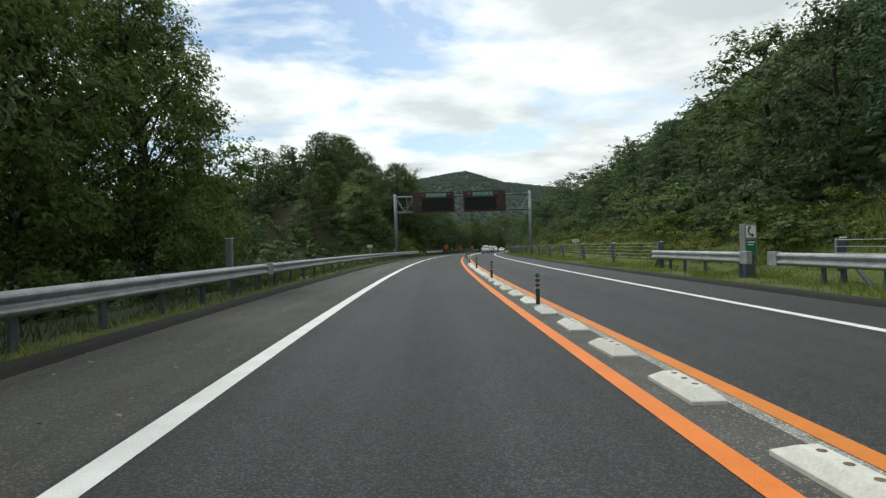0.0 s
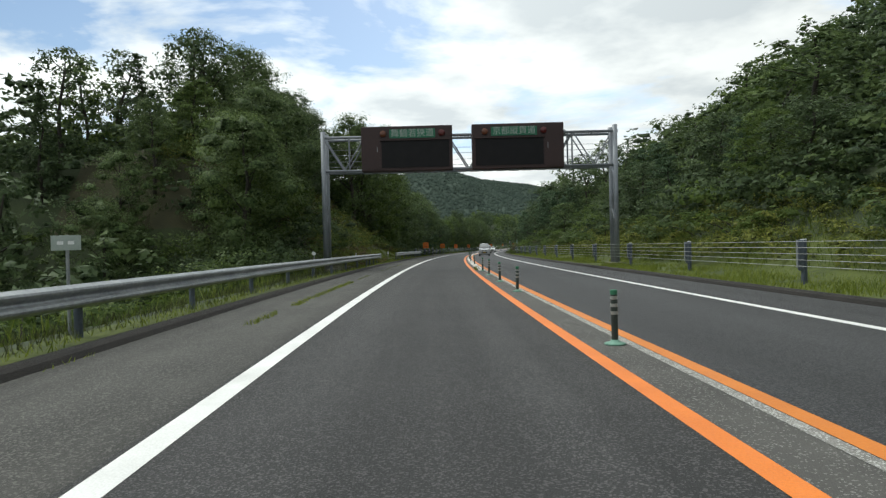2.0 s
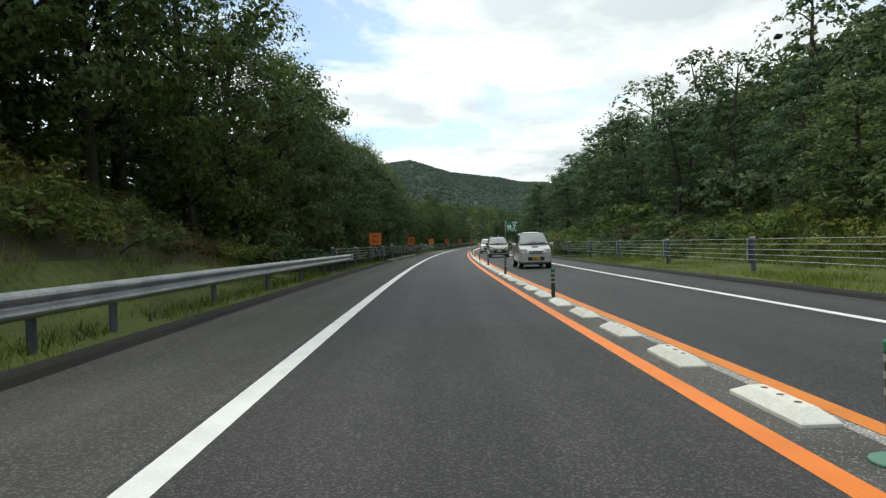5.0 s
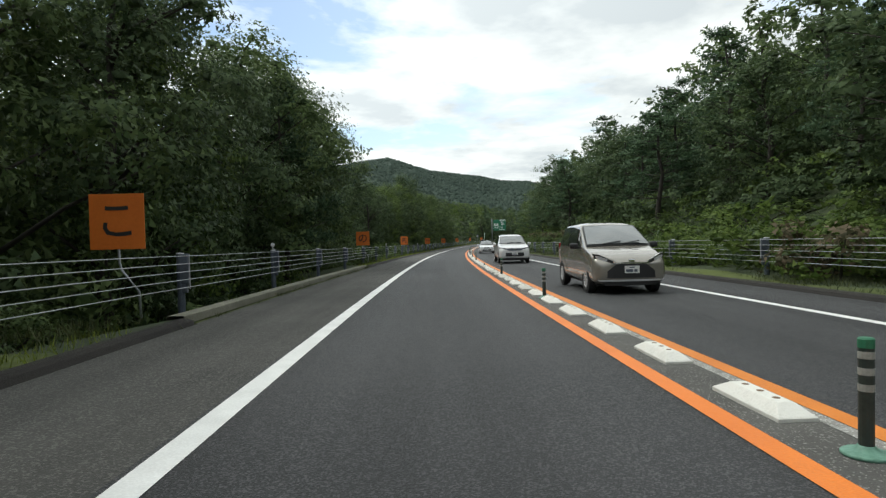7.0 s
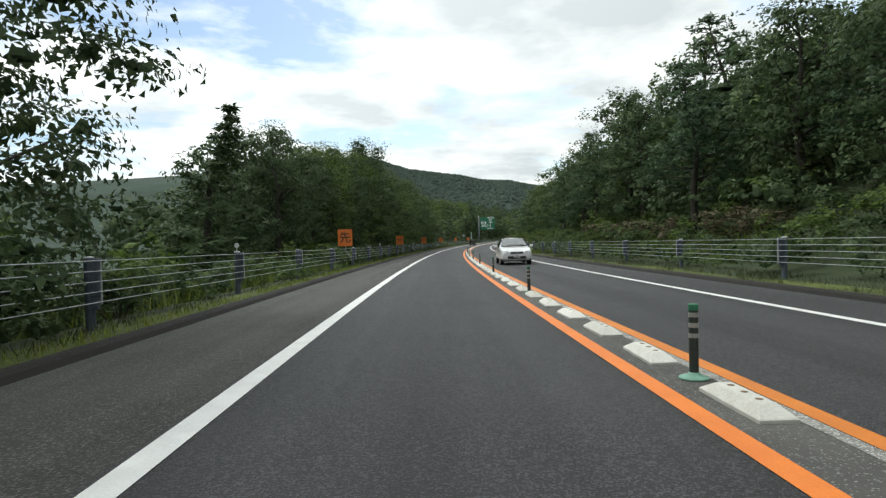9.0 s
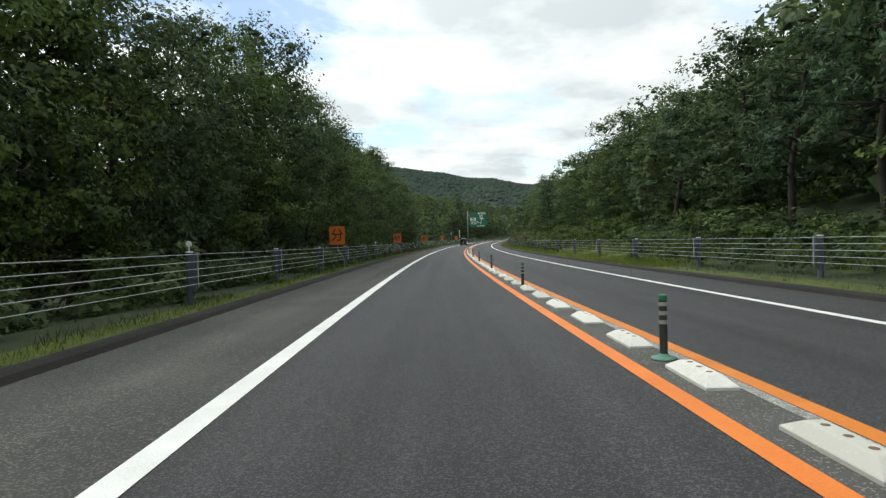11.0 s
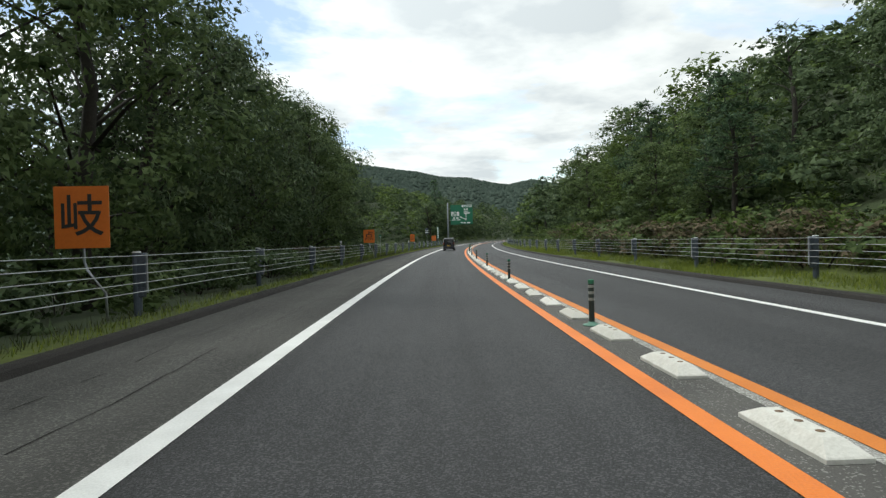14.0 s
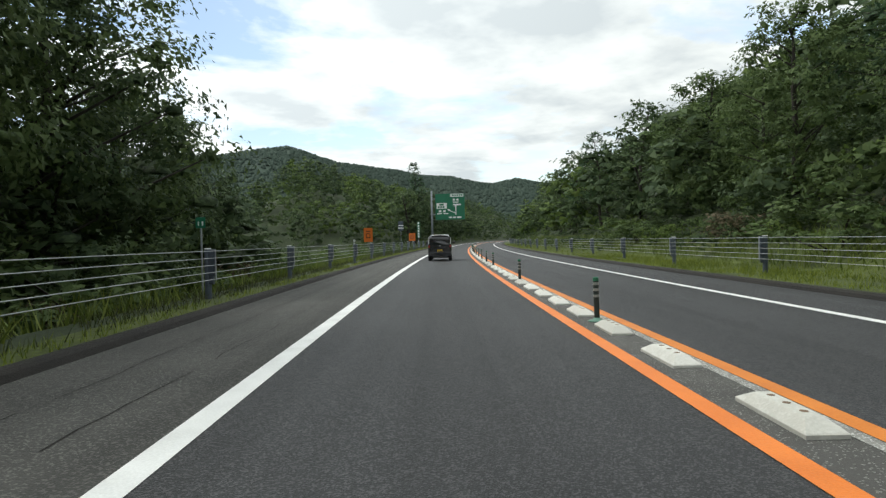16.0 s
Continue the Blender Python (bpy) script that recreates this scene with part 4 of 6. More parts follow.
def deep_woods():
    """The crowns deep in the woods, as one sheet of foliage."""
    rng = np.random.default_rng(31)
    shapes, low, fine = [], [], []
    for n in range(18):
        cs, rs = [], []
        for i in range(12 if n < 6 else 5):
            z = 0.16 + 0.72 * (i + rng.random()) / 12 if n < 6 else .45 + .3 * rng.random()
            w = .27 * math.sin(math.pi * min(1, (z + .2) / 1.2)) + .02 if n < 6 else .24
            a, q = i * 2.4 + rng.random(), w * (.4 + .6 * rng.random() ** .5)
            cs.append((q * math.cos(a), q * math.sin(a), z))
            rs.append(.11 + .07 * rng.random() if n < 6 else .21 + .08 * rng.random())
        many, size = ((21, .056), (42, .057), (154, .027))[n // 6]
        (shapes, low, fine)[n // 6].append(leaf_arrays(cs, rs, many, size, rng, knot=.34 if n < 6 else .22))
    made = {"broad": [], "dark": [], "bright": [], "fern": []}
    for i, (s, o, h, w, tone) in enumerate(DEEP):
        a = rng.random() * 6.283
        m = np.array([[math.cos(a) * h * w, -math.sin(a) * h * w, 0], [math.sin(a) * h * w, math.cos(a) * h * w, 0], [0, 0, h]])
        p = np.array(rp(s, o, ground_z(s, o) - (.3 if h < 5 else .1) * h))
        v, vn, kv, kn, kf = (shapes if h >= 5 else fine if h > 2.2 and -13.5 < o < 14 else low)[i % 6]
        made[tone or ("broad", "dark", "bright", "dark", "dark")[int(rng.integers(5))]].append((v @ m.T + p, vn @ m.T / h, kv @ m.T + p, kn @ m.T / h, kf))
    for m, items in made.items():
        start = np.cumsum([0] + [len(q[2]) for q in items])
        ob = leaf_object("woods", *[np.concatenate([q[i] for q in items]) for i in range(4)],
                         np.concatenate([q[4] + c for q, c in zip(items, start)]), m)
        tagged(ob, "dense green tree crowns deep in the roadside woods", "woods", kind="stuff")


deep_woods()


def far_woods():
    """Rounded tree crowns on the mountains, one sheet of many."""
    rng = np.random.default_rng(3)
    ring = [(math.cos(a), math.sin(a)) for a in np.arange(5) * 2 * math.pi / 5]
    iv = np.array([(x, y, -0.4) for x, y in ring] + [(0.62 * x, 0.62 * y, 0.6) for x, y in ring] + [(0, 0, 0.9)])
    jf = np.array([q for i in range(5) for q in ((i, (i + 1) % 5, 5 + i), ((i + 1) % 5, 5 + (i + 1) % 5, 5 + i))] + [(5 + i, 5 + (i + 1) % 5, 10) for i in range(5)])
    pts = []
    while len(pts) < 18000:
        az, r = radians(rng.uniform(-12, 29)), rng.uniform(430, 1300)
        if rng.random() < r / 1300:
            x, y = 40 + r * math.sin(az), 250 + r * math.cos(az)
            pts.append((x, y, far_z(x, y)))
    pts = np.array(pts)
    n = len(pts)
    size = rng.uniform(1.7, 3.4, n)
    tall = rng.uniform(0.6, 1.15, n)
    v = iv[None] * size[:, None, None] * (1 + 0.2 * rng.normal(size=(n, len(iv), 1)))
    v[:, :, 2] *= tall[:, None]
    v += pts[:, None, :] + np.array([0, 0, 1.5])
    f = (jf[None] + (np.arange(n) * len(iv))[:, None, None]).reshape(-1, 3)
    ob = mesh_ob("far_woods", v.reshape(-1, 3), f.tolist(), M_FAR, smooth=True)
    tagged(ob, "dark green forest covering the distant mountains", "forest", kind="stuff")


far_woods()


def grass(name, zones, material, label, seed):
    """Blades in strips beside the road; zones: (s0, s1, off0, off1, per square metre, height)."""
    rng = np.random.default_rng(seed)
    vs = []
    for s0, s1, o0, o1, per, h in zones:
        n = int((s1 - s0) * abs(o1 - o0) * per)
        s, o = rng.uniform(s0, s1, n), rng.uniform(o0, o1, n)
        keep = np.array([noise.noise(Vector((a / 2.5, b / 0.8, 0))) for a, b in zip(s, o)]) > -0.22
        s, o = s[keep], o[keep]
        z = np.array([.025 if -4.3 < b < 7.8 else ground_z(a, b) for a, b in zip(s, o)])
        p = rps(s, o, z - 0.02)
        n = len(p)
        hh = h * rng.uniform(.45, 1.25, n)
        ang = rng.uniform(0, 6.283, n)
        side = np.stack([np.cos(ang), np.sin(ang), np.zeros(n)], 1) * (0.005 + 0.024 * hh)[:, None]
        tip = np.stack([rng.normal(size=n) * .35 * hh, rng.normal(size=n) * .35 * hh, hh], 1)
        vs.append(np.stack([p - side, p + side, p + tip], 1))
    v = np.concatenate(vs).reshape(-1, 3)
    f = np.arange(len(v)).reshape(-1, 3)
    tagged(mesh_ob(name, v, f.tolist(), material), label, "grass", kind="stuff")


grass("grass", [(-10, 139, -5.0, -4.45, 110, .16), (163, 430, -5.0, -4.45, 110, .16), (-8, 45, 8.1, 12.5, 180, .17), (45, 130, 8.1, 12.5, 170, .17), (226, 340, 8.1, 11.2, 150, .2), (340, 430, 8.1, 11.5, 20, .25),
                (76, 118, -7.4, -5.0, 170, .2), (76, 118, -14, -7.4, 38, .2), (48, 60, -3.07, -2.90, 600, .08), (60, 86, -3.05, -2.94, 160, .05), (68.5, 71.5, 1.92, 2.12, 260, .16), (20, 46, -4.2, -4.05, 150, .07)],
      M_GRASS, "short green and yellowish roadside grass", 4)
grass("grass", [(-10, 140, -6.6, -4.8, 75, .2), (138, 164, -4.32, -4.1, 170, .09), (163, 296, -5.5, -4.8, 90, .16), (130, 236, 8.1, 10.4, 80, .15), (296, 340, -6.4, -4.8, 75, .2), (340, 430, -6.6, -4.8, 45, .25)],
      M_GRASS_SHADED, "dull olive grass with dry blades, darkened for the woods' shade", 5)
grass("tall_grass", [(-8, 66, 11.4, 14.8, 70, .45), (66, 132, 11.2, 14.8, 90, .6), (190, 420, 11.3, 13.2, 45, .6), (26, 72, -8.5, -6.0, 45, .5), (290, 345, -7.4, -5.6, 35, .5), (80, 118, -14, -7.5, 4, .5),
                     (168, 200, -7.6, -5.8, 35, .5)],
      M_WEED, "tall green weeds and grasses beyond the barrier", 9)

def bank_herbs():
    """Low herbs, ferns and withered stalks that cover the open bank."""
    rng = np.random.default_rng(61)
    shapes = []
    for _ in range(6):
        cs = [(rng.normal() * .45, rng.normal() * .45, .15 + .5 * rng.random()) for _ in range(5)]
        shapes.append(leaf_arrays(cs, .34 + .14 * rng.random(5), 28, .2, rng, .6, .32, .15, .25))
    made = {"fern": [], "bright": [], "brown": []}
    for a in np.arange(75, 122, .5):
        for b in np.arange(-17.0, -5.4, .64):
            a2, b2 = a + rng.uniform(-.4, .4), b + rng.uniform(-.4, .4)
            patch = noise.noise(Vector((a2 / 4, b2 / 2.5, 5)))
            if b2 > -7.4 and a2 > 92:
                continue
            m = "brown" if patch < -.2 + .25 * rng.random() - .1 * (a2 > 95) else "fern" if rng.random() < .7 else "bright"
            h, t = rng.uniform(.4, .9) * (.8 if m == "brown" else 1) * (.7 if b2 > -7.4 else 1), rng.random() * 6.283
            w = np.array([[math.cos(t) * h * 1.3, -math.sin(t) * h * 1.3, 0], [math.sin(t) * h * 1.3, math.cos(t) * h * 1.3, 0], [0, 0, h]])
            p = np.array(rp(a2, b2, ground_z(a2, b2)))
            v, vn, kv, kn, kf = shapes[int(rng.integers(6))]
            made[m].append((v @ w.T + p, vn @ w.T / h, kv @ w.T + p, kn @ w.T / h, kf))
    for (m, items), label in zip(made.items(), ("yellow-green ferns and herbs covering the steep bank", "green herbs covering the steep bank", "withered brownish stalks among the herbs on the bank")):
        start = np.cumsum([0] + [len(q[2]) for q in items])
        ob = leaf_object("herbs", *[np.concatenate([q[i] for q in items]) for i in range(4)], np.concatenate([q[4] + c for q, c in zip(items, start)]), m)
        tagged(ob, label, "herbs", kind="stuff")


bank_herbs()

# ---- lane divider ----
POLES = [1.8, 11.6, 21.15, 30.4, 40.2, 45.2, 53.8, 58.3, 63.1, 67.3, 76.8, 86.1, 95.2, 104.6, 114.0, 123.0, 132.1, 142.0, 151.2, 171.0, 180.3,
         190.0, 199.5, 209.1, 219.2, 229.2, 238.9, 248.7, 258.6, 268.8, 278.9, 288.5, 299.3, 309.3, 318.1, 328.0, 333.0, 338.0, 343.0, 348.0, 353.0,
         358.0, 363.0, 373.0, 383.0, 393.0, 403.0, 413.0, 423.0]


def lathe(profile, sides=14, bm=None, at=(0, 0, 0)):
    """A turned shape; profile: (radius, z) from bottom to top."""
    bm = bm or bmesh.new()
    rings = [[bm.verts.new((at[0] + r * math.cos(2 * math.pi * k / sides), at[1] + r * math.sin(2 * math.pi * k / sides), at[2] + z)) for k in range(sides)]
             for r, z in profile]
    for a, b in zip(rings, rings[1:]):
        for k in range(sides):
            bm.faces.new((a[k], a[(k + 1) % sides], b[(k + 1) % sides], b[k]))
    bm.faces.new(rings[0][::-1])
    bm.faces.new(rings[-1])
    return bm


def delineator():
    top = empty("delineator_post", Matrix(), "dark rubber delineator post with grey bands and green foot", "delineator post", "posts between the lanes")
    part("base", lathe([(.125, 0), (.13, .012), (.12, .022), (.075, .03), (.05, .05), (.045, .06)]), M_POLEBASE, top, "pale green rubber foot", True)
    part("shaft", lathe([(.040, .05), (.040, .60), (.0405, .605)]), M_POLE, top, smooth=False)
    part("cap", lathe([(.0425, .60), (.0425, .648), (.034, .656)]), M_GREENCAP, top, "green rubber cap")
    for z in (.36, .45, .54):
        part("reflective_band", lathe([(.0412, z), (.0416, z + .002), (.0416, z + .038), (.0412, z + .04)]), M_BAND, top)
    return top


def divider_block():
    top = empty("divider_block", Matrix(), "cream rubber lane divider block with bolt pits between orange lines", "divider block", "blocks between the lanes")
    bm = bmesh.new()
    rings = []
    for hx, hy, z in ((.135, .45, 0), (.135, .45, .028), (.128, .44, .036), (.062, .315, .098), (.054, .305, .102)):
        rings.append([bm.verts.new((x, y, z)) for x, y in ((-hx, -hy), (hx, -hy), (hx, hy), (-hx, hy))])
    for a, b in zip(rings, rings[1:]):
        for k in range(4):
            bm.faces.new((a[k], a[(k + 1) % 4], b[(k + 1) % 4], b[k]))
    bm.faces.new(rings[-1])
    part("body", bm, M_RUBBER, top)
    for y in (-.2, 0, .2):
        part("bolt_pit", lathe([(.028, .1025), (.028, .1045), (.018, .1046), (.016, .1035)], 8, at=(0, y, 0)), M_RUST, top)
    return top


def lane_divider():
    rng = random.Random(11)
    first = delineator()
    for i, s in enumerate(POLES):
        m = road_pose(s, 2.22, .004, rng.uniform(-60, 60)) @ Matrix.Rotation(radians(rng.uniform(-1.6, 1.6)), 4, "Y")
        if i:
            copy_thing(first, m)
        else:
            first.matrix_world = m
    stub = empty("broken_delineator", road_pose(160.9, 2.22, .004), "pale green foot of a snapped-off delineator post", "delineator post")
    part("base", lathe([(.125, 0), (.13, .012), (.12, .022), (.075, .03), (.05, .05), (.045, .06)]), M_POLEBASE, stub, smooth=True)
    part("stump", lathe([(.040, .05), (.041, .10), (.036, .15), (.02, .17)]), M_POLE, stub, "torn dark rubber stump")
    first = divider_block()
    n = 0
    stops = sorted([-7.8, 160.9] + POLES)
    spots = [(a, b) for a, b in zip(stops, stops[1:]) if not 40 < a < 67]
    for a, b in spots:
        k = 5 if b - a > 7 else 2
        for j in range(k):
            if b - a > 12:
                continue
            m = road_pose(a + (j + .5) * (b - a) / k + .1 + rng.uniform(-.05, .05), 2.2 + rng.uniform(-.02, .02), .004, rng.uniform(-1.5, 1.5))
            if n:
                copy_thing(first, m)
            else:
                first.matrix_world = m
            n += 1


lane_divider()


# ---- barriers ----
W_BEAM = [(0, 0), (.02, .015), (.075, .045), (.085, .075), (.075, .105), (.02, .14), (.008, .165), (.02, .19), (.075, .225), (.085, .255), (.075, .285), (.02, .315), (0, .33)]


def guardrail(name, s0, s1, off, side, posts, label, sleeves=(), caps=(False, False), base=0.07):
    """side: +1 when the beam faces right."""
    top = empty(name, road_pose(s0, off, base), label, "guardrail")
    inv = top.matrix_world.inverted()
    n = max(1, int(round((s1 - s0) / 4.0)))
    for i in range(n):
        a, b = s0 + (s1 - s0) * i / n, s0 + (s1 - s0) * (i + 1) / n + (.12 if i < n - 1 else 0)
        ss = np.linspace(a, b, 4)
        lap = .004 * (i % 2)
        v, f, k = [], [], len(W_BEAM)
        for thick in (0, -.006):
            for s in ss:
                for x, z in W_BEAM:
                    v.append(inv @ rp(s, off + side * (x + .1 + thick + lap), .5 + z))
        m = 4 * k
        for i2 in range(3):
            for j in range(k - 1):
                q = [i2 * k + j, i2 * k + j + 1, (i2 + 1) * k + j + 1, (i2 + 1) * k + j]
                f.append(q)
                f.append([c + m for c in q[::-1]])
        mesh_ob("beam", v, f, M_ZINC, top)
    me = None
    for s in posts:
        bm = lathe([(.057, -.5), (.057, .60), (.05, .61)], 12)
        bm_box(.07, .10, .18, (side * .07, 0, .55), .006, bm)
        p = part("post", bm, M_POSTZ, top, smooth=False) if me is None else new("post", me)
        me = p.data
        p.parent = top
        p.matrix_local = inv @ road_pose(s, off, base)
    for s in sleeves:
        bm = bm_box(.13, .5, .36, (0, 0, 0), .012)
        p = part("splice_sleeve", bm, M_ZINC, top, "boxed steel splice sleeve")
        p.matrix_local = inv @ road_pose(s, off + side * .13, base + .6)
    for s, on in zip((s0, s1), caps):
        if on:
            bm = bm_box(.16, .42, .37, (0, 0, 0), .02)
            p = part("end_cap", bm, M_ZINC, top, "flat pale steel end terminal")
            p.matrix_local = inv @ road_pose(s + (.15 if s == s1 else -.15), off + side * .12, base + .6)
    return top


guardrail("guardrail", -16, 84.6, -4.92, 1, [*np.arange(-15, 38, 2.05), *np.arange(38.6, 79, 4.0), 80.0, 82.0, 83.7],
          "long galvanised W-beam guardrail on grey steel posts", sleeves=(18.7,), caps=(False, True))
guardrail("guardrail", 97, 123.3, -4.92, 1, [97.3, 99.2, *np.arange(101, 122, 4.0), 122.8], "short galvanised W-beam guardrail with flat end terminals", caps=(True, True))
guardrail("guardrail", -16, 15.7, 9.3, -1, np.arange(-14, 15.6, 2.0), "galvanised W-beam guardrail ending beside the emergency telephone", caps=(False, True))
guardrail("guardrail", 17.5, 25.0, 9.3, -1, [17.9, 20.3, 22.0, 23.4, 24.6], "short galvanised W-beam guardrail beside the emergency telephone", caps=(True, False))


def cable_fence(s0, s1, off, side, phase, label, markers=(), tight=-999.0):
    """Posts every 7.16 m from phase on; before tight they stand every 6.8 m."""
    top = empty("cable_fence", road_pose(s0, off, 0), label, "cable barrier")
    inv = top.matrix_world.inverted()
    posts = [phase + 7.16 * k for k in range(-60, 60) if max(s0, tight) <= phase + 7.16 * k <= s1]
    while tight > s0 and posts[0] - 6.8 > s0:
        posts.insert(0, posts[0] - 6.8)
    p_me = c_me = b_me = e_me = None
    for s in posts:
        if p_me is None:
            p = part("post", lathe([(.072, -.5), (.072, 1.14)], 14), M_POSTZ, top, smooth=False)
            c = part("cap", lathe([(.074, 1.14), (.076, 1.146), (.074, 1.16), (.06, 1.165)], 14), M_CAP, p, "pale post cap")
            bm = bm_box(.20, .13, .60, (side * .07, .0, .84), .03)
            bm_box(.15, .12, .20, (side * .06, .0, .46), .03, bm)
            b = part("cable_bracket", bm, M_POSTZ, p, "broad grey-blue cable bracket wrapped round the post")
            e = part("bracket_edge", bm_box(.012, .05, .70, (side * .176, .0, .79), .003), M_ZINC, p, "galvanised edge holding the cables")
            e_me = e.data
            p_me, c_me, b_me = p.data, c.data, b.data
        else:
            p, c, b = new("post", p_me), new("cap", c_me), new("cable_bracket", b_me)
            e = new("bracket_edge", e_me)
            p.parent, c.parent, b.parent, e.parent = top, p, p, p
        p.matrix_local = inv @ road_pose(s, off, .03)
    ss = np.linspace(posts[0], posts[-1], max(2, int((posts[-1] - posts[0]) / 3.58)))
    for z in (.44, .595, .75, .905, 1.06):
        pts = [inv @ rp(s, off + side * .185, .07 + z + .006 * math.sin(s * .877)) for s in ss]
        part("cable", bm_tube(pts, .0078, 6), M_CABLE, top)
    for s, way in ((posts[0], 1), (posts[-1], -1)):
        part("end_brace", bm_tube([inv @ rp(s, off, .85), inv @ rp(s + way * 1.15, off, -.1)], .045, 8), M_POSTZ, top, "slanting steel brace of the end post")
    for s in markers:
        bm = lathe([(.012, 0), (.012, .10)], 8)
        disc = lathe([(.055, 0), (.062, .006), (.062, .02), (.055, .026)], 16)
        disc.transform(Matrix.Translation((0, .013, .15)) @ Matrix.Rotation(radians(90), 4, "X"))
        p = part("round_reflector", join(bm, disc), M_CAP, top, "small round white reflector on a stem")
        p.matrix_local = inv @ road_pose(min(posts, key=lambda q: abs(q - s)), off, 1.2)
    return top


cable_fence(118, 436, -5.22, 1, 278.1, "five-strand steel cable barrier on grey posts by the shoulder", (147, 182, 214, 250, 293, 332), 256.0)
cable_fence(20, 436, 9.45, -1, 289.6, "five-strand steel cable barrier on bluish-grey posts before the hillside")
cable_fence(-20, 14.3, 9.9, -1, 14.2, "five-strand steel cable barrier behind the guardrail")


# ---- lettering ----
def words(name, text, height, material, parent, at, depth=0.004, label="", bold=0.0):
    """Letters in Blender's own font, standing in the local xz plane and read from -y."""
    cu = bpy.data.curves.new(name, "FONT")
    cu.body, cu.size, cu.align_x, cu.align_y, cu.extrude, cu.resolution_u = text, height, "CENTER", "CENTER", depth, 2
    cu.offset = bold
    tmp = new("tmp", cu)
    me = bpy.data.meshes.new_from_object(tmp.evaluated_get(bpy.context.evaluated_depsgraph_get()))
    bpy.data.objects.remove(tmp)
    me.name = name
    me.materials.clear()
    me.materials.append(material)
    me.transform(Matrix.Translation(at) @ Matrix.Rotation(radians(90), 4, "X"))
    ob = new(name, me)
    ob.parent = parent
    if label:
        tagged(ob, label=label)
    return ob


def bars(name, boxes, material, parent, y, label=""):
    """Flat bars (x, z, width, height) for writing that cannot be read."""
    bm = None
    for x, z, w, h in boxes:
        bm = bm_box(w, .006, h, (x, y, z), 0, bm)
    return part(name, bm, material, parent, label)


# ---- gantry ----
def gantry():
    top = empty("sign_gantry", road_pose(71.2, 0, .05), "grey tubular truss gantry carrying two brown electronic signs over the road", "gantry")
    L, R, D = -6.0, 9.65, .45
    for x, h in ((L, 7.5), (R, 7.5)):
        leg = part("leg", bm_tube([(x, -D, -.6), (x, -D, h)], .13, 12), M_ZINC_G, top, smooth=True)
        part("tube", bm_tube([(x, D, -.6), (x, D, h)], .13, 12), M_ZINC_G, leg, smooth=True)
        zs = [0.6, 1.9, 3.2, 4.5, 5.3]
        for i, (a, b) in enumerate(zip(zs, zs[1:])):
            sgn = 1 if i % 2 else -1
            part("brace", bm_tube([(x, -D * sgn, a), (x, D * sgn, b)], .045, 8), M_ZINC_G, leg)
        part("base_plate", bm_box(.7, 1.5, .12, (x, 0, .06), .01), M_CONC, leg, "concrete footing")
    for y in (-D, D):
        for z in (5.36, 7.16):
            part("chord", bm_tube([(L - .15, y, z), (R + .15, y, z)], .075, 10), M_ZINC_G, top, smooth=True)
    n = 14
    for y in (-D, D):
        for i in range(n):
            a, b = L + (R - L) * i / n, L + (R - L) * (i + 1) / n
            z0, z1 = (5.36, 7.16) if i % 2 else (7.16, 5.36)
            part("diagonal", bm_tube([(a, y, z0), (b, y, z1)], .036, 8), M_ZINC_G, top)
    for z in (5.36, 7.16):
        for i in range(n + 1):
            a = L + (R - L) * i / n
            part("cross_tie", bm_tube([(a, -D, z), (a, D, z)], .03, 6), M_ZINC_G, top)
    for x in (-4.6, 7.1, 7.35):
        part("upright", bm_tube([(x, -D, 5.36), (x, -D, 7.16)], .045, 8), M_ZINC_G, top)
    for x in (6.95,):
        for z in (5.36, 7.16):
            f = lathe([(.14, -.05), (.14, .05)], 12)
            f.transform(Matrix.Translation((x, -D, z)) @ Matrix.Rotation(radians(90), 4, "Y"))
            part("flange", f, M_ZINC_G, top, "bolted chord flange")
    for z in (5.7, 6.0, 6.35, 6.65):
        part("walkway_wire", bm_tube([(L, .55, z), (R, .55, z)], .012, 5), M_ZINC_G, top)
    for x0, x1, text, door in ((-3.88, .95, "舞鶴若狭道", -1), (1.98, 6.82, "京都縦貫道", 1)):
        c, w = (x0 + x1) / 2, x1 - x0
        y0 = -1.0
        box = part("display_board", bm_box(w, .75, 2.38, (c, y0 + .375, 6.42), .05), M_BROWN, top, "dark brown electronic sign housing")
        dx = -door * .45
        part("screen", bm_box(w - 1.25, .03, 1.42, (c + dx, y0 - .012, 6.12), .004), M_SCREEN, box, "unlit black display screen")
        part("screen_lip", bm_box(w - 1.15, .10, .05, (c + dx, y0 - .045, 6.86), .006), M_BROWN, box)
        part("name_plate", bm_box(2.42, .03, .47, (c + dx * .55 + .05, y0 - .014, 7.2), .004), M_SIGN_G, box, "green name strip")
        words("letters", text, .46, M_FADED, box, (c + dx * .55 + .05, y0 - .034, 7.2), label="white lettering")
        for lx, m in ((c + dx * .55 - 1.5, M_LAMPO), (c + dx * .55 + 1.6, M_LAMPR)):
            f = lathe([(.17, 0), (.17, .06), (.14, .08), (.05, .1)], 14)
            f.transform(Matrix.Translation((lx, y0, 7.2)) @ Matrix.Rotation(radians(90), 4, "X"))
            part("lamp", f, m, box, "round unlit warning lamp", True)
        part("door_panel", bm_box(.86, .02, 2.1, (c + door * (w / 2 - .55), y0 - .008, 6.4), .006), M_BROWN, box, "brown service door")
        part("door_handle", bm_box(.03, .02, .3, (c + door * (w / 2 - .85), y0 - .03, 6.4), .004), M_ZINC_G, box)
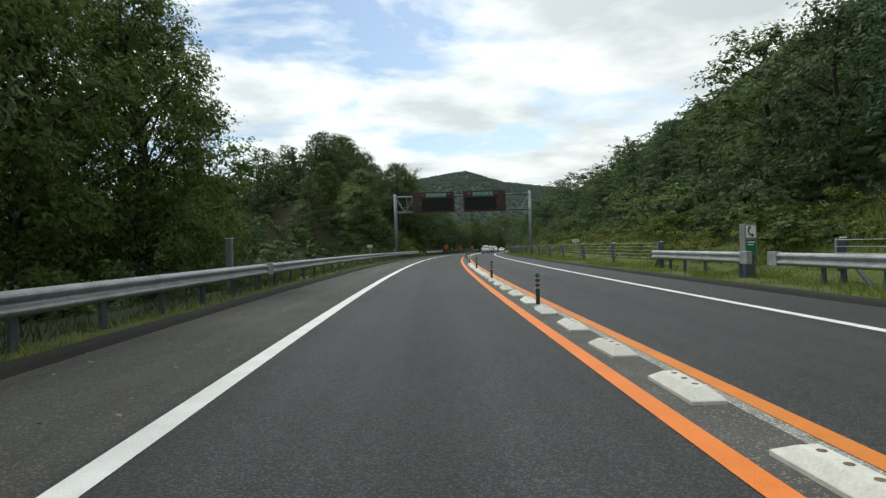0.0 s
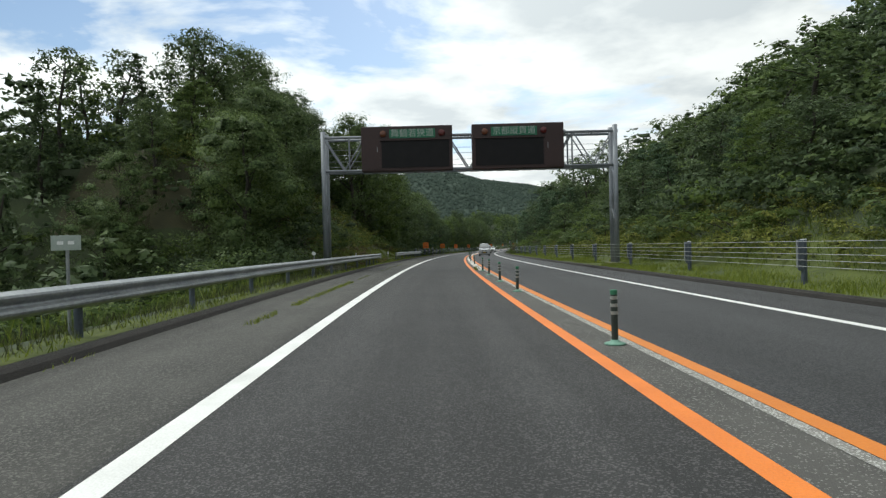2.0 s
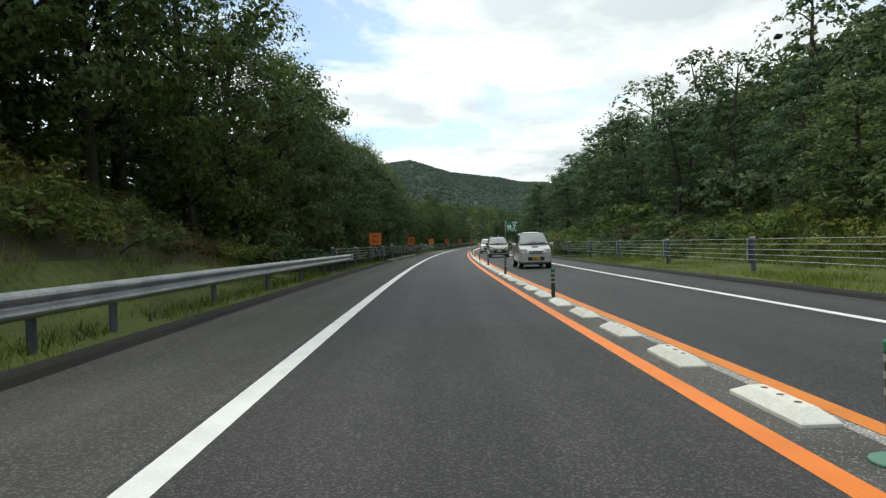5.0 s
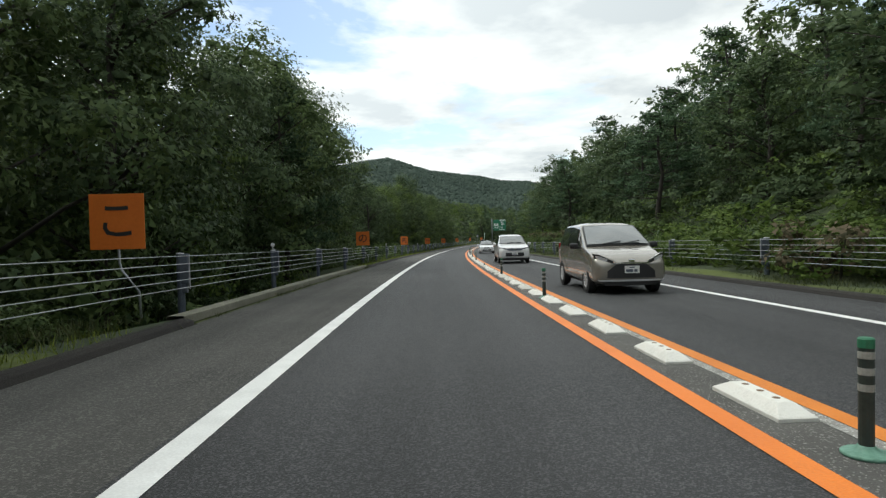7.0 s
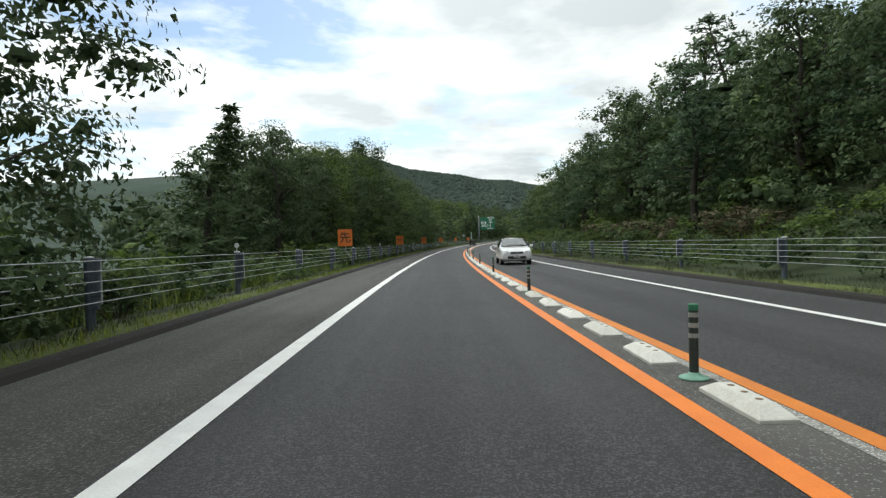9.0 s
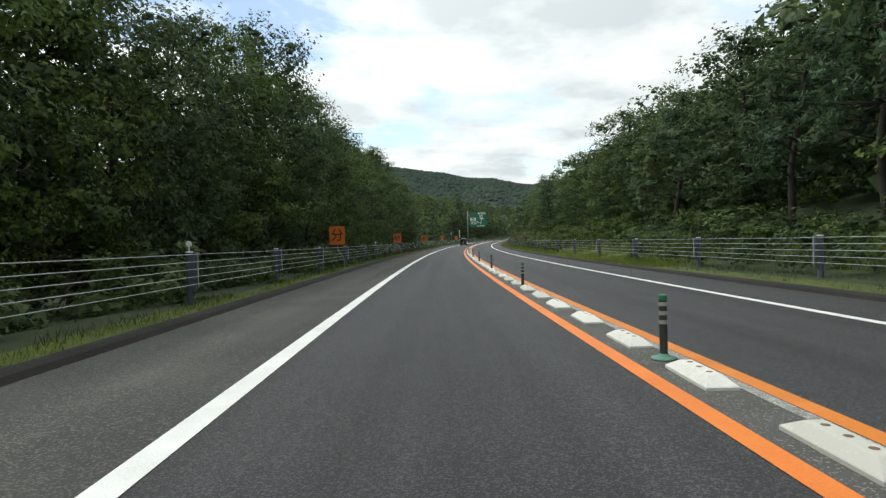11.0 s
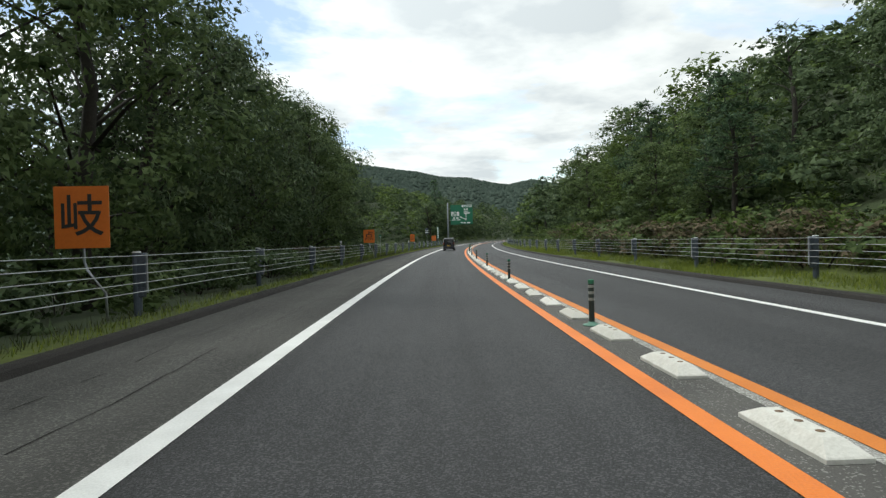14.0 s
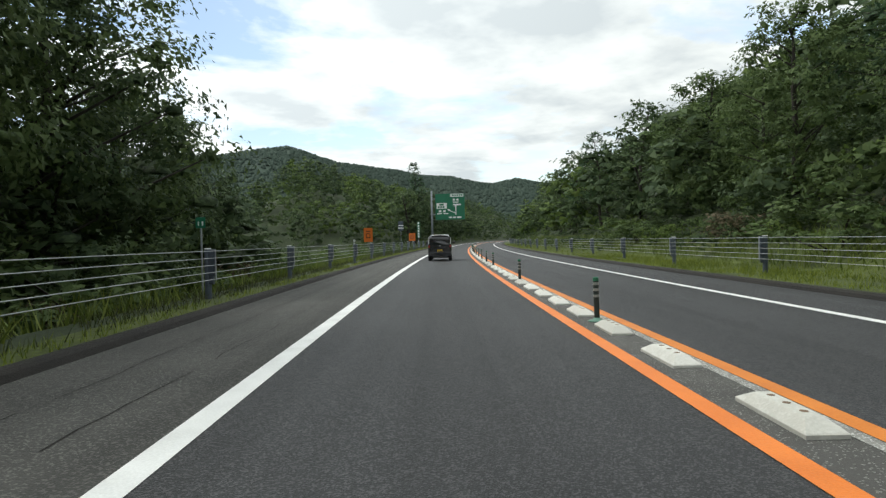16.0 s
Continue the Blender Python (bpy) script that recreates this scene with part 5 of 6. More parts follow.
    for i in range(16):
        part("walkway_grating", bm_box(.5, .3, .03, (-3.5 + i * .7, -.75, 5.16)), M_ZINC_G, top)


M_ZINC_G = mat("dull_grey_steel", (0.150, 0.165, 0.185), (0.27, 0.29, 0.315), 0.5, 0.3, 1.0, 20, 0.1)
gantry()


# ---- signs ----
def letter_sign(s, char, tilt, w=.9, h=.95):
    top = empty("letter_sign", road_pose(s, -5.55, 0, tilt), "square orange warning board with one black character on a bent pipe", "warning sign",
                "orange boards along the barrier")
    part("board", bm_box(w, .02, h, (0, 0, 1.76), .004), M_SIGN_O, top)
    part("pipe", bm_tube([(.0, .03, 2.1), (.0, .03, 1.06), (.06, .0, .92), (.34, -.02, .55), (.36, -.02, .1)], .022, 8), M_ZINC, top, "bent galvanised pipe", True)
    part("clamp", bm_box(.16, .07, .05, (.0, .03, 1.45), .006), M_ZINC, top)
    if char:
        words("character", char, .70 if w > .8 else .58, M_INK, top, (0, -.014, 1.74), label="black hand-lettered character", bold=.005)
    else:
        bars("writing", [(-.02, 2.02, .44, .06), (-.02, 1.85, .36, .05), (-.2, 1.68, .06, .30), (.16, 1.68, .06, .30), (-.02, 1.56, .4, .06)], M_INK, top, -.014)


for s, ch, tilt in ((139.3, "こ", 2), (170.7, "の", -3), (201.5, "先", 4), (235.8, "分", -4), (269.9, "岐", 3), (305.8, "点", -5), (343.5, "", 52), (380.0, "", -3)):
    letter_sign(s, ch, tilt, .92 if s < 200 else .84, .95 if s < 200 else .98)


def green_sign():
    s = 425.0
    top = empty("direction_sign", road_pose(s, -6.6, .05), "large green expressway direction sign on a grey side pole", "road sign")
    pole = part("pole", lathe([(.24, -.6), (.22, 5), (.18, 11.2), (.1, 11.25)], 14, at=(0, .3, 0)), M_ZINC_G, top, smooth=True)
    for z in (9.6, 6.4):
        part("arm", bm_tube([(0, .3, z), (6.6, .3, z)], .09, 8), M_ZINC_G, pole)
    board = part("board", bm_box(6.0, .08, 5.3, (3.75, .1, 7.95), .02), M_SIGN_G, top)
    y = .05
    bars("writing", [(5.2, 10.25, 2.7, .62), (4.6, 9.35, .45, .42), (5.3, 9.35, .45, .42), (4.95, 8.85, 1.1, .2), (5.2, 8.35, 1.6, .3),
                     (1.7, 7.05, .55, .42), (2.6, 7.05, .55, .42), (1.6, 6.55, 1.0, .2), (2.9, 6.55, 1.0, .2), (4.6, 5.75, .6, .3), (5.6, 5.75, .9, .3), (3.8, 5.75, .6, .3)],
         M_SIGNWHITE, board, y, "white writing too small to read")
    bars("exit_panel", [(2.05, 8.15, 2.1, 1.15)], M_SIGNWHITE, board, y, "white exit panel")
    bars("exit_writing", [(2.05, 8.4, .9, .35), (1.45, 7.9, .35, .35), (1.95, 7.9, .35, .35), (2.45, 7.9, .35, .35)], M_SIGN_G, board, y - .008)
    bars("panel_writing", [(4.4 + .45 * i, 10.25, .3, .34) for i in range(5)], M_SIGN_G, board, y - .008)
    bm = bm_box(.16, .006, 1.9, (4.95, y, 7.2), 0)
    bm_box(.16, .006, 1.6, (4.2, y, 6.95), 0, bm, Matrix.Rotation(radians(-66), 3, "Y"))
    for x, z, a in ((4.95, 8.2, 0), (3.45, 7.3, -66)):
        t = bmesh.new()
        vs = [t.verts.new(p) for p in ((-.25, y - .003, -.2), (.25, y - .003, -.2), (0, y - .003, .3))]
        t.faces.new(vs)
        t.transform(Matrix.Translation((x, 0, z)) @ Matrix.Rotation(radians(a), 4, "Y"))
        join(bm, t)
    part("arrow", bm, M_SIGNWHITE, board, "white forked arrow")


green_sign()


def small_sign(name, s, off, h, w, ph, face, label, post=M_ZINC, base=0.0, lines=()):
    top = empty(name, road_pose(s, off, base, random.Random(int(s)).uniform(-4, 4)), label, "road sign")
    part("post", lathe([(.024, -.6), (.024, h), (.02, h + .005)], 10, at=(0, .03, 0)), post, top)
    plate = part("plate", bm_box(w, .012, ph, (0, 0, h - ph / 2), .003), face, top)
    part("clamp", bm_box(.08, .05, .03, (0, .02, h - ph / 2), .004), M_ZINC, plate)
    if lines:
        bars("writing", lines, M_SIGN_G if face == M_SIGNWHITE else M_SIGNWHITE, plate, -.008)


small_sign("marker_sign", 47.0, -5.3, 1.52, .44, .22, M_FADED, "faded pale plate on a thin post behind the guardrail", lines=[(-.08, 1.41, .09, .05), (.08, 1.41, .09, .05)])
small_sign("marker_sign", 49.5, 11.0, 1.55, .5, .24, M_SIGNWHITE, "small white plate on a thin post in the grass", lines=[(-.1, 1.43, .12, .1), (.1, 1.43, .12, .1)])
small_sign("distance_marker", 315.4, -5.95, 1.95, .24, .26, M_SIGN_G, "small green kilometre plate on a thin post", lines=[(-.05, 1.8, .025, .1), (.05, 1.8, .035, .1)])
small_sign("frame_sign", 372, -6.1, 3.6, .6, 1.1, M_POSTZ, "dark grey framed sign board on a post", lines=[(0, 3.1, .6, .1), (0, 2.8, .6, .1)])
small_sign("vertical_sign", 396, -6.2, 4.2, .45, 2.5, M_SIGN_G, "narrow upright green sign on a post", lines=[(0, 4.0 - .42 * i, .26, .26) for i in range(6)])
small_sign("marker_pillar", 78.5, -5.6, .95, .1, .25, M_CAP, "thin white marker post at the end of the guardrail")
small_sign("marker_pillar", 95.8, -5.5, .95, .1, .25, M_CAP, "thin white marker post beside the short guardrail")


def reflector_post(s, off, z):
    top = empty("reflector_post", road_pose(s, off, z), "round white reflector on a thin grey post behind the guardrail", "reflector")
    part("post", lathe([(.022, -.6), (.022, .74), (.016, .75)], 10), M_ZINC, top)
    disc = lathe([(.07, 0), (.08, .008), (.08, .024), (.07, .032)], 18)
    disc.transform(Matrix.Translation((0, -.02, .79)) @ Matrix.Rotation(radians(90), 4, "X"))
    part("round_reflector", disc, M_CAP, top, "white disc")


reflector_post(65.8, -5.55, .26)


def pillar(s, off):
    top = empty("utility_pillar", road_pose(s, off, 0), "slim pale grey utility pillar behind the guardrail", "pillar")
    part("body", bm_box(.2, .2, 2.1, (0, 0, .6), .02), M_SIGN_BACK, top)
    part("cap", bm_box(.23, .23, .03, (0, 0, 1.66), .006), M_CAP, top)
    part("hinge", bm_box(.03, .02, .1, (-.08, -.105, 1.3), .004), M_ZINC, top)


pillar(20.2, -6.5)


def phone():
    top = empty("emergency_phone", road_pose(18.3, 9.75, 0) @ Matrix.Diagonal((.82, .9, .95, 1)), "grey emergency telephone box with a green front beside the barrier", "emergency phone")
    part("housing", bm_box(.46, .36, 1.0, (0, 0, 1.24), .03), M_SIGN_BACK, top)
    part("foot", bm_box(.36, .28, 1.2, (0, .02, .2), .02), M_POSTZ, top)
    part("symbol_plate", bm_box(.36, .012, .38, (0, -.184, 1.49), .003), M_SIGNWHITE, top, "white plate with a handset symbol")
    bm = bm_tube([(-.07, -.194, 1.6), (-.10, -.194, 1.52), (-.06, -.194, 1.42), (.03, -.194, 1.37)], .022, 6)
    bm_box(.09, .012, .06, (-.05, -.194, 1.62), .002, bm)
    bm_box(.06, .012, .09, (.06, -.194, 1.38), .002, bm)
    part("handset", bm, M_INK, top, "black handset symbol")
    part("door", bm_box(.36, .014, .44, (0, -.184, 1.02), .004), M_SIGN_G, top, "green telephone door")
    bars("writing", [(0, 1.16, .26, .04), (-.02, 1.08, .2, .03)], M_SIGNWHITE, top, -.195)


phone()


# ---- vehicles ----
def interp_station(st, y):
    ys = [a[0] for a in st]
    return [float(np.interp(y, ys, [a[i] for a in st])) for i in range(1, 7)]


def car(name, m, label, paint, st, L, wheel_r, axles, screen, rear, side, front, plate, shapes=()):
    """st: stations (y, bottom, belt, top, half width at sill, belt, top), nose at y = 0."""
    top = empty(name, m, label, "car")
    bm, rings = bmesh.new(), []
    ys = sorted(set([a[0] for a in st] + list(np.linspace(0.02, L - .02, 26))))
    for y in ys:
        zb, zs, zt, wb, ws, wt = interp_station(st, y)
        half = [(0, zb), (wb * .8, zb), (wb, zb + .05), (ws * .99, zb + .25 * (zs - zb)), (ws, zb + .62 * (zs - zb)), (ws * .985, zs),
                (ws * .985 + (wt - ws * .985) * .5, zs + (zt - zs) * .5), (wt, zs + (zt - zs) * .88), (wt * .9, zs + (zt - zs) * .97), (wt * .55, zt), (0, zt + .012)]
        pts = half + [(-x, z) for x, z in half[-2:0:-1]]
        rings.append([bm.verts.new((x, y, z)) for x, z in pts])
    k = len(rings[0])
    for a, b in zip(rings, rings[1:]):
        for i in range(k):
            bm.faces.new((a[i], a[(i + 1) % k], b[(i + 1) % k], b[i]))
    bm.faces.new(rings[0])
    bm.faces.new(rings[-1][::-1])
    bmesh.ops.recalc_face_normals(bm, faces=bm.faces)
    body = part("body", bm, paint, top, smooth=True)
    round_off = body.modifiers.new("round", "SUBSURF")
    round_off.levels = round_off.render_levels = 1

    def panel(nm, corners, material, parent, label="", n=5, bulge=.02, out=.012):
        """A slightly bulging patch over four corners, lifted off the body."""
        a, b, c, d = [Vector(q) for q in corners]
        nor = (b - a).cross(d - a).normalized()
        v, f = [], []
        for i in range(n + 1):
            for j in range(n + 1):
                u, w = i / n, j / n
                v.append(a.lerp(b, u).lerp(d.lerp(c, u), w) + nor * (out + bulge * (1 - (2 * u - 1) ** 2) * (1 - (2 * w - 1) ** 2 * .6)))
                if i and j:
                    f.append(((i - 1) * (n + 1) + j - 1, i * (n + 1) + j - 1, i * (n + 1) + j, (i - 1) * (n + 1) + j))
        e = len(v)
        v += [q - nor * .03 for q in v]
        f += [tuple(x + e for x in q[::-1]) for q in f]
        ob = mesh_ob(nm, v, f, material, parent, True)
        if label:
            tagged(ob, label=label)
        return ob

    y1, z1, w1, y2, z2, w2 = screen
    panel("windscreen_seal", [(-w1 - .03, y1 - .03, z1 - .025), (w1 + .03, y1 - .03, z1 - .025), (w2 + .03, y2 + .03, z2 + .025), (-w2 - .03, y2 + .03, z2 + .025)], M_BLACK, top, "", 8, .03, .012)
    panel("windscreen", [(-w1, y1, z1), (w1, y1, z1), (w2, y2, z2), (-w2, y2, z2)], M_WGLASS, top, "grey reflecting windscreen", 8, .05, .024)
    for x in (-.35, .1):
        part("wiper", bm_tube([(x, y1 - .01, z1 + .03), (x + .42, y1 + .02, z1 + .09)], .012, 5), M_BLACK, top)
    y1, z1, w1, y2, z2, w2 = rear
    panel("rear_window", [(w1, y1, z1), (-w1, y1, z1), (-w2, y2, z2), (w2, y2, z2)], M_GLASS, top, "dark rear window", 6, .03, .02)
    for ya, yb, yc, yd in side:
        for sg in (-1, 1):
            cs = []
            for y, up in ((ya, .06), (yb, .06), (yc, .86), (yd, .86)):
                zb, zs, zt, wb, ws, wt = interp_station(st, y)
                cs.append((sg * (ws * .985 + (wt - ws * .985) * up), y, zs + (zt - zs) * up))
            panel("side_window", cs if sg > 0 else cs[::-1], M_GLASS, top, "", 3, .0, .012)
    for y in axles:
        for sg in (-1, 1):
            x = sg * (interp_station(st, y)[3] - .08)
            tb = lathe([(wheel_r * .62, -.1), (wheel_r * .93, -.1), (wheel_r, -.07), (wheel_r, .07), (wheel_r * .93, .1), (wheel_r * .67, .1), (wheel_r * .63, .04)], 22)
            rot = Matrix.Translation((x, y, wheel_r)) @ Matrix.Rotation(radians(90) * sg, 4, "Y")
            tb.transform(rot)
            wheel = part("wheel", tb, M_TYRE, top, "black tyre", True)
            rb = lathe([(wheel_r * .64, .06), (wheel_r * .64, .098), (wheel_r * .58, .104), (wheel_r * .54, .07), (wheel_r * .15, .075), (wheel_r * .12, .1)], 20)
            for q in range(7):
                a = q * 2 * math.pi / 7
                bm_box(wheel_r * .5, wheel_r * .13, .02, (math.cos(a) * wheel_r * .34, math.sin(a) * wheel_r * .34, .088), .004, rb, Matrix.Rotation(a, 3, "Z"))
            rb.transform(rot)
            part("rim", rb, M_RIM, wheel, "alloy rim")
            ab = lathe([(wheel_r * 1.13, -.02), (wheel_r * 1.13, .095), (wheel_r * 1.0, .1), (wheel_r * 1.0, -.02)], 22)
            ab.transform(rot)
            part("wheel_arch", ab, M_BLACK, top)
    ym = screen[0] + .35
    zb, zs, zt, wb, ws, wt = interp_station(st, ym)
    for sg in (-1, 1):
        mb = bm_box(.2, .11, .14, (sg * (ws + .13), ym, zs + .08), .04)
        mirror = part("mirror", mb, paint if name in ("suv", "kei_wagon", "sedan") else M_BLACK, top, smooth=True)
        part("mirror_arm", bm_box(.12, .05, .04, (sg * (ws + .0), ym, zs + .04), .01), M_BLACK, mirror)
        part("door_handle", bm_box(.02, .17, .035, (sg * (ws + .008), ym + .95, zs - .09), .008), paint, top)
    def shape(nm, pts, mt, y0, curve, thick=.05, parent=top, label=""):
        """A flat-faced piece of the given outline (x, z) that follows the rounded nose or tail."""
        b = bmesh.new()
        sg = 1 if y0 < L / 2 else -1
        xs = sorted(set([x for x, _ in pts] + list(np.linspace(min(x for x, _ in pts), max(x for x, _ in pts), 11))))
        cols = []
        for x in xs:
            zs = []
            for (xa, za), (xb, zb) in zip(pts, pts[1:] + pts[:1]):
                if abs(xa - xb) < 1e-9:
                    zs += [za, zb] if abs(x - xa) < 1e-9 else []
                elif min(xa, xb) - 1e-9 <= x <= max(xa, xb) + 1e-9:
                    zs.append(za + (zb - za) * (x - xa) / (xb - xa))
            y = y0 + sg * curve * max(0, abs(x) - .2) ** 2
            lo, hi = min(zs), max(max(zs), min(zs) + .002)
            cols.append([b.verts.new((x, y + t, z)) for t, z in ((0, lo), (0, hi), (sg * thick, hi), (sg * thick, lo))])
        for c0, c1 in zip(cols, cols[1:]):
            for i in range(4):
                b.faces.new((c0[i], c0[(i + 1) % 4], c1[(i + 1) % 4], c1[i]))
        b.faces.new(cols[0])
        b.faces.new(cols[-1][::-1])
        bmesh.ops.recalc_face_normals(b, faces=b.faces)
        return part(nm, b, mt, parent, label)

    for kind, mt, y0, curve, pts, both in shapes:
        shape(kind, pts, mt, y0, curve)
        if both:
            shape(kind, [(-x, z) for x, z in pts[::-1]], mt, y0, curve)
    for item in front:
        kind, mt, boxes = item
        for x, y, z, w, d, h, tilt in boxes:
            b = bm_box(w, d, h, (0, 0, 0), min(w, d, h) * .25)
            b.transform(Matrix.Translation((x, y, z)) @ Matrix.Rotation(radians(tilt), 4, "Z"))
            part(kind, b, mt, top)
    y, z, mt, back = plate
    pl = part("number_plate", bm_box(.33, .015, .165, (0, y, z), .003), mt, top)
    sgn = 1 if back else -1
    bars("plate_marks", [(-.06, z - .025, .16, .06), (.08, z - .025, .07, .06), (0, z + .05, .12, .025)], M_POSTZ if mt == M_PLATEW else M_INK, pl, y + sgn * .01)
    part("underbody", bm_box(interp_station(st, L / 2)[3] * 1.7, L * .86, .2, (0, L / 2, .28), .03), M_BLACK, top)
    return top


PAINT_BLACK = mat("black_car_paint", (0.010, 0.010, 0.012), (0.016, 0.016, 0.018), 0.25, 0.0, 2, 20, coat=1.0)
PAINT_BEIGE = mat("greige_car_paint", (0.255, 0.235, 0.205), (0.29, 0.27, 0.235), 0.24, 0.4, 2, 20, coat=1.0)
PAINT_WHITE = mat("pearl_white_car_paint", (0.62, 0.62, 0.62), (0.70, 0.70, 0.70), 0.3, 0.0, 2, 20, coat=1.0)
PAINT_SILVER = mat("silver_car_paint", (0.40, 0.41, 0.42), (0.48, 0.49, 0.50), 0.3, 0.45, 2, 20, coat=1.0)

# stations: y, bottom, belt, top, half widths at sill, belt and roof
MINIVAN = [(0, .30, .62, .70, .66, .70, .60), (.10, .22, .72, .80, .74, .80, .70), (.26, .2, .80, .88, .79, .835, .75), (.5, .2, .88, .96, .8, .84, .76), (.9, .2, .98, 1.05, .82, .846, .76),
           (1.0, .2, 1.0, 1.09, .82, .846, .76), (1.45, .2, 1.01, 1.33, .82, .848, .73), (1.9, .2, 1.02, 1.585, .82, .846, .69), (2.05, .2, 1.02, 1.63, .82, .846, .68), (2.4, .2, 1.03, 1.66, .82, .846, .67), (3.7, .22, 1.05, 1.63, .82, .84, .65),
           (4.1, .3, 1.06, 1.3, .8, .8, .62), (4.23, .4, .95, 1.05, .7, .72, .62)]
SUV = [(0, .34, .66, .78, .70, .76, .64), (.10, .26, .78, .90, .82, .86, .76), (.28, .24, .87, .96, .87, .895, .8), (.55, .24, .95, 1.02, .88, .9, .82), (1.15, .24, 1.02, 1.12, .9, .915, .8), (1.25, .24, 1.03, 1.155, .9, .915, .77),
       (1.7, .24, 1.05, 1.405, .9, .917, .74), (2.15, .24, 1.06, 1.64, .9, .915, .70), (2.7, .24, 1.08, 1.69, .9, .915, .70), (3.9, .26, 1.1, 1.6, .9, .9, .66), (4.5, .36, 1.08, 1.28, .86, .86, .62), (4.72, .48, .95, 1.02, .72, .76, .64)]
KEI_WAGON = [(0, .28, .62, .76, .62, .655, .57), (.08, .22, .74, .86, .69, .715, .65), (.35, .2, .9, .97, .70, .73, .66), (.62, .2, .98, 1.06, .71, .735, .66), (.7, .2, 1.0, 1.12, .71, .735, .64),
             (1.4, .2, 1.02, 1.60, .71, .735, .56), (1.8, .2, 1.03, 1.66, .71, .735, .56), (3.0, .22, 1.03, 1.64, .71, .73, .55), (3.32, .28, 1.0, 1.45, .69, .7, .55), (3.395, .36, .95, 1.2, .66, .68, .55)]
KEI_BOX = [(0, .28, .66, .78, .60, .64, .56), (.1, .22, .78, .88, .68, .71, .64), (.4, .2, .93, .99, .71, .735, .66), (.72, .2, 1.0, 1.08, .71, .735, .66), (1.2, .2, 1.02, 1.52, .71, .735, .60),
           (1.5, .2, 1.03, 1.60, .71, .735, .61), (3.0, .22, 1.03, 1.6, .71, .735, .61), (3.3, .26, 1.0, 1.56, .71, .73, .61), (3.395, .30, .96, 1.45, .69, .715, .60)]
SEDAN = [(0, .3, .6, .68, .66, .71, .6), (.1, .22, .7, .78, .78, .82, .72), (.6, .2, .82, .9, .82, .86, .76), (1.2, .2, .9, .98, .84, .87, .76), (1.3, .2, .91, 1.02, .84, .87, .74), (2.0, .2, .93, 1.42, .84, .87, .58),
         (2.6, .2, .94, 1.46, .84, .87, .58), (3.4, .22, .96, 1.36, .84, .87, .58), (3.95, .26, .96, 1.04, .83, .85, .7), (4.45, .36, .9, .98, .74, .76, .66)]

car("minivan", road_pose(142.4, 4.25, .004), "greige compact minivan coming the other way in its lane", PAINT_BEIGE, MINIVAN, 4.23, .31, (.82, 3.5),
    (.98, 1.10, .74, 1.80, 1.54, .62), (4.12, 1.12, .62, 3.72, 1.55, .54), ((1.28, 1.62, 1.74, 1.70), (1.68, 2.6, 2.6, 1.88), (2.7, 3.75, 3.6, 2.7)),
    [("badge", M_CHROME, [(0, -.02, .745, .14, .04, .08, 0)]),
     ("tail_lamp", M_TAIL, [(-.72, 4.12, .95, .14, .14, .4, 0), (.72, 4.12, .95, .14, .14, .4, 0)])], (-.06, .56, M_PLATEW, False),
    [("headlamp_housing", M_CHROME, -.02, .62, [(-.82, .92), (-.70, .905), (-.36, .745), (-.38, .69), (-.62, .70), (-.78, .79)], True),
     ("headlamp_bowl", M_BLACK, -.028, .62, [(-.80, .90), (-.70, .885), (-.40, .74), (-.42, .705), (-.61, .715), (-.765, .80)], True),
     ("headlamp", M_HEAD, -.036, .62, [(-.77, .875), (-.66, .855), (-.52, .79), (-.54, .75), (-.66, .76), (-.75, .82)], True),
     ("grille", M_BLACK, -.03, .30, [(-.36, .665), (-.24, .69), (.24, .69), (.36, .665), (.60, .47), (.56, .37), (-.56, .37), (-.60, .47)], False),
     ("grille_bar", M_CHROME, -.04, .34, [(-.42, .705), (-.2, .72), (.2, .72), (.42, .705), (.38, .685), (-.38, .685)], False),
     ("bumper_lip", M_RIM, -.04, .28, [(-.74, .33), (.74, .33), (.70, .295), (-.70, .295)], False),
     ("air_intake", M_BLACK, 0, .28, [(-.62, .29), (.62, .29), (.58, .20), (-.58, .20)], False),
     ("bumper_corner", M_BLACK, -.008, .55, [(-.81, .74), (-.77, .72), (-.74, .52), (-.66, .37), (-.78, .36), (-.80, .5)], True)])
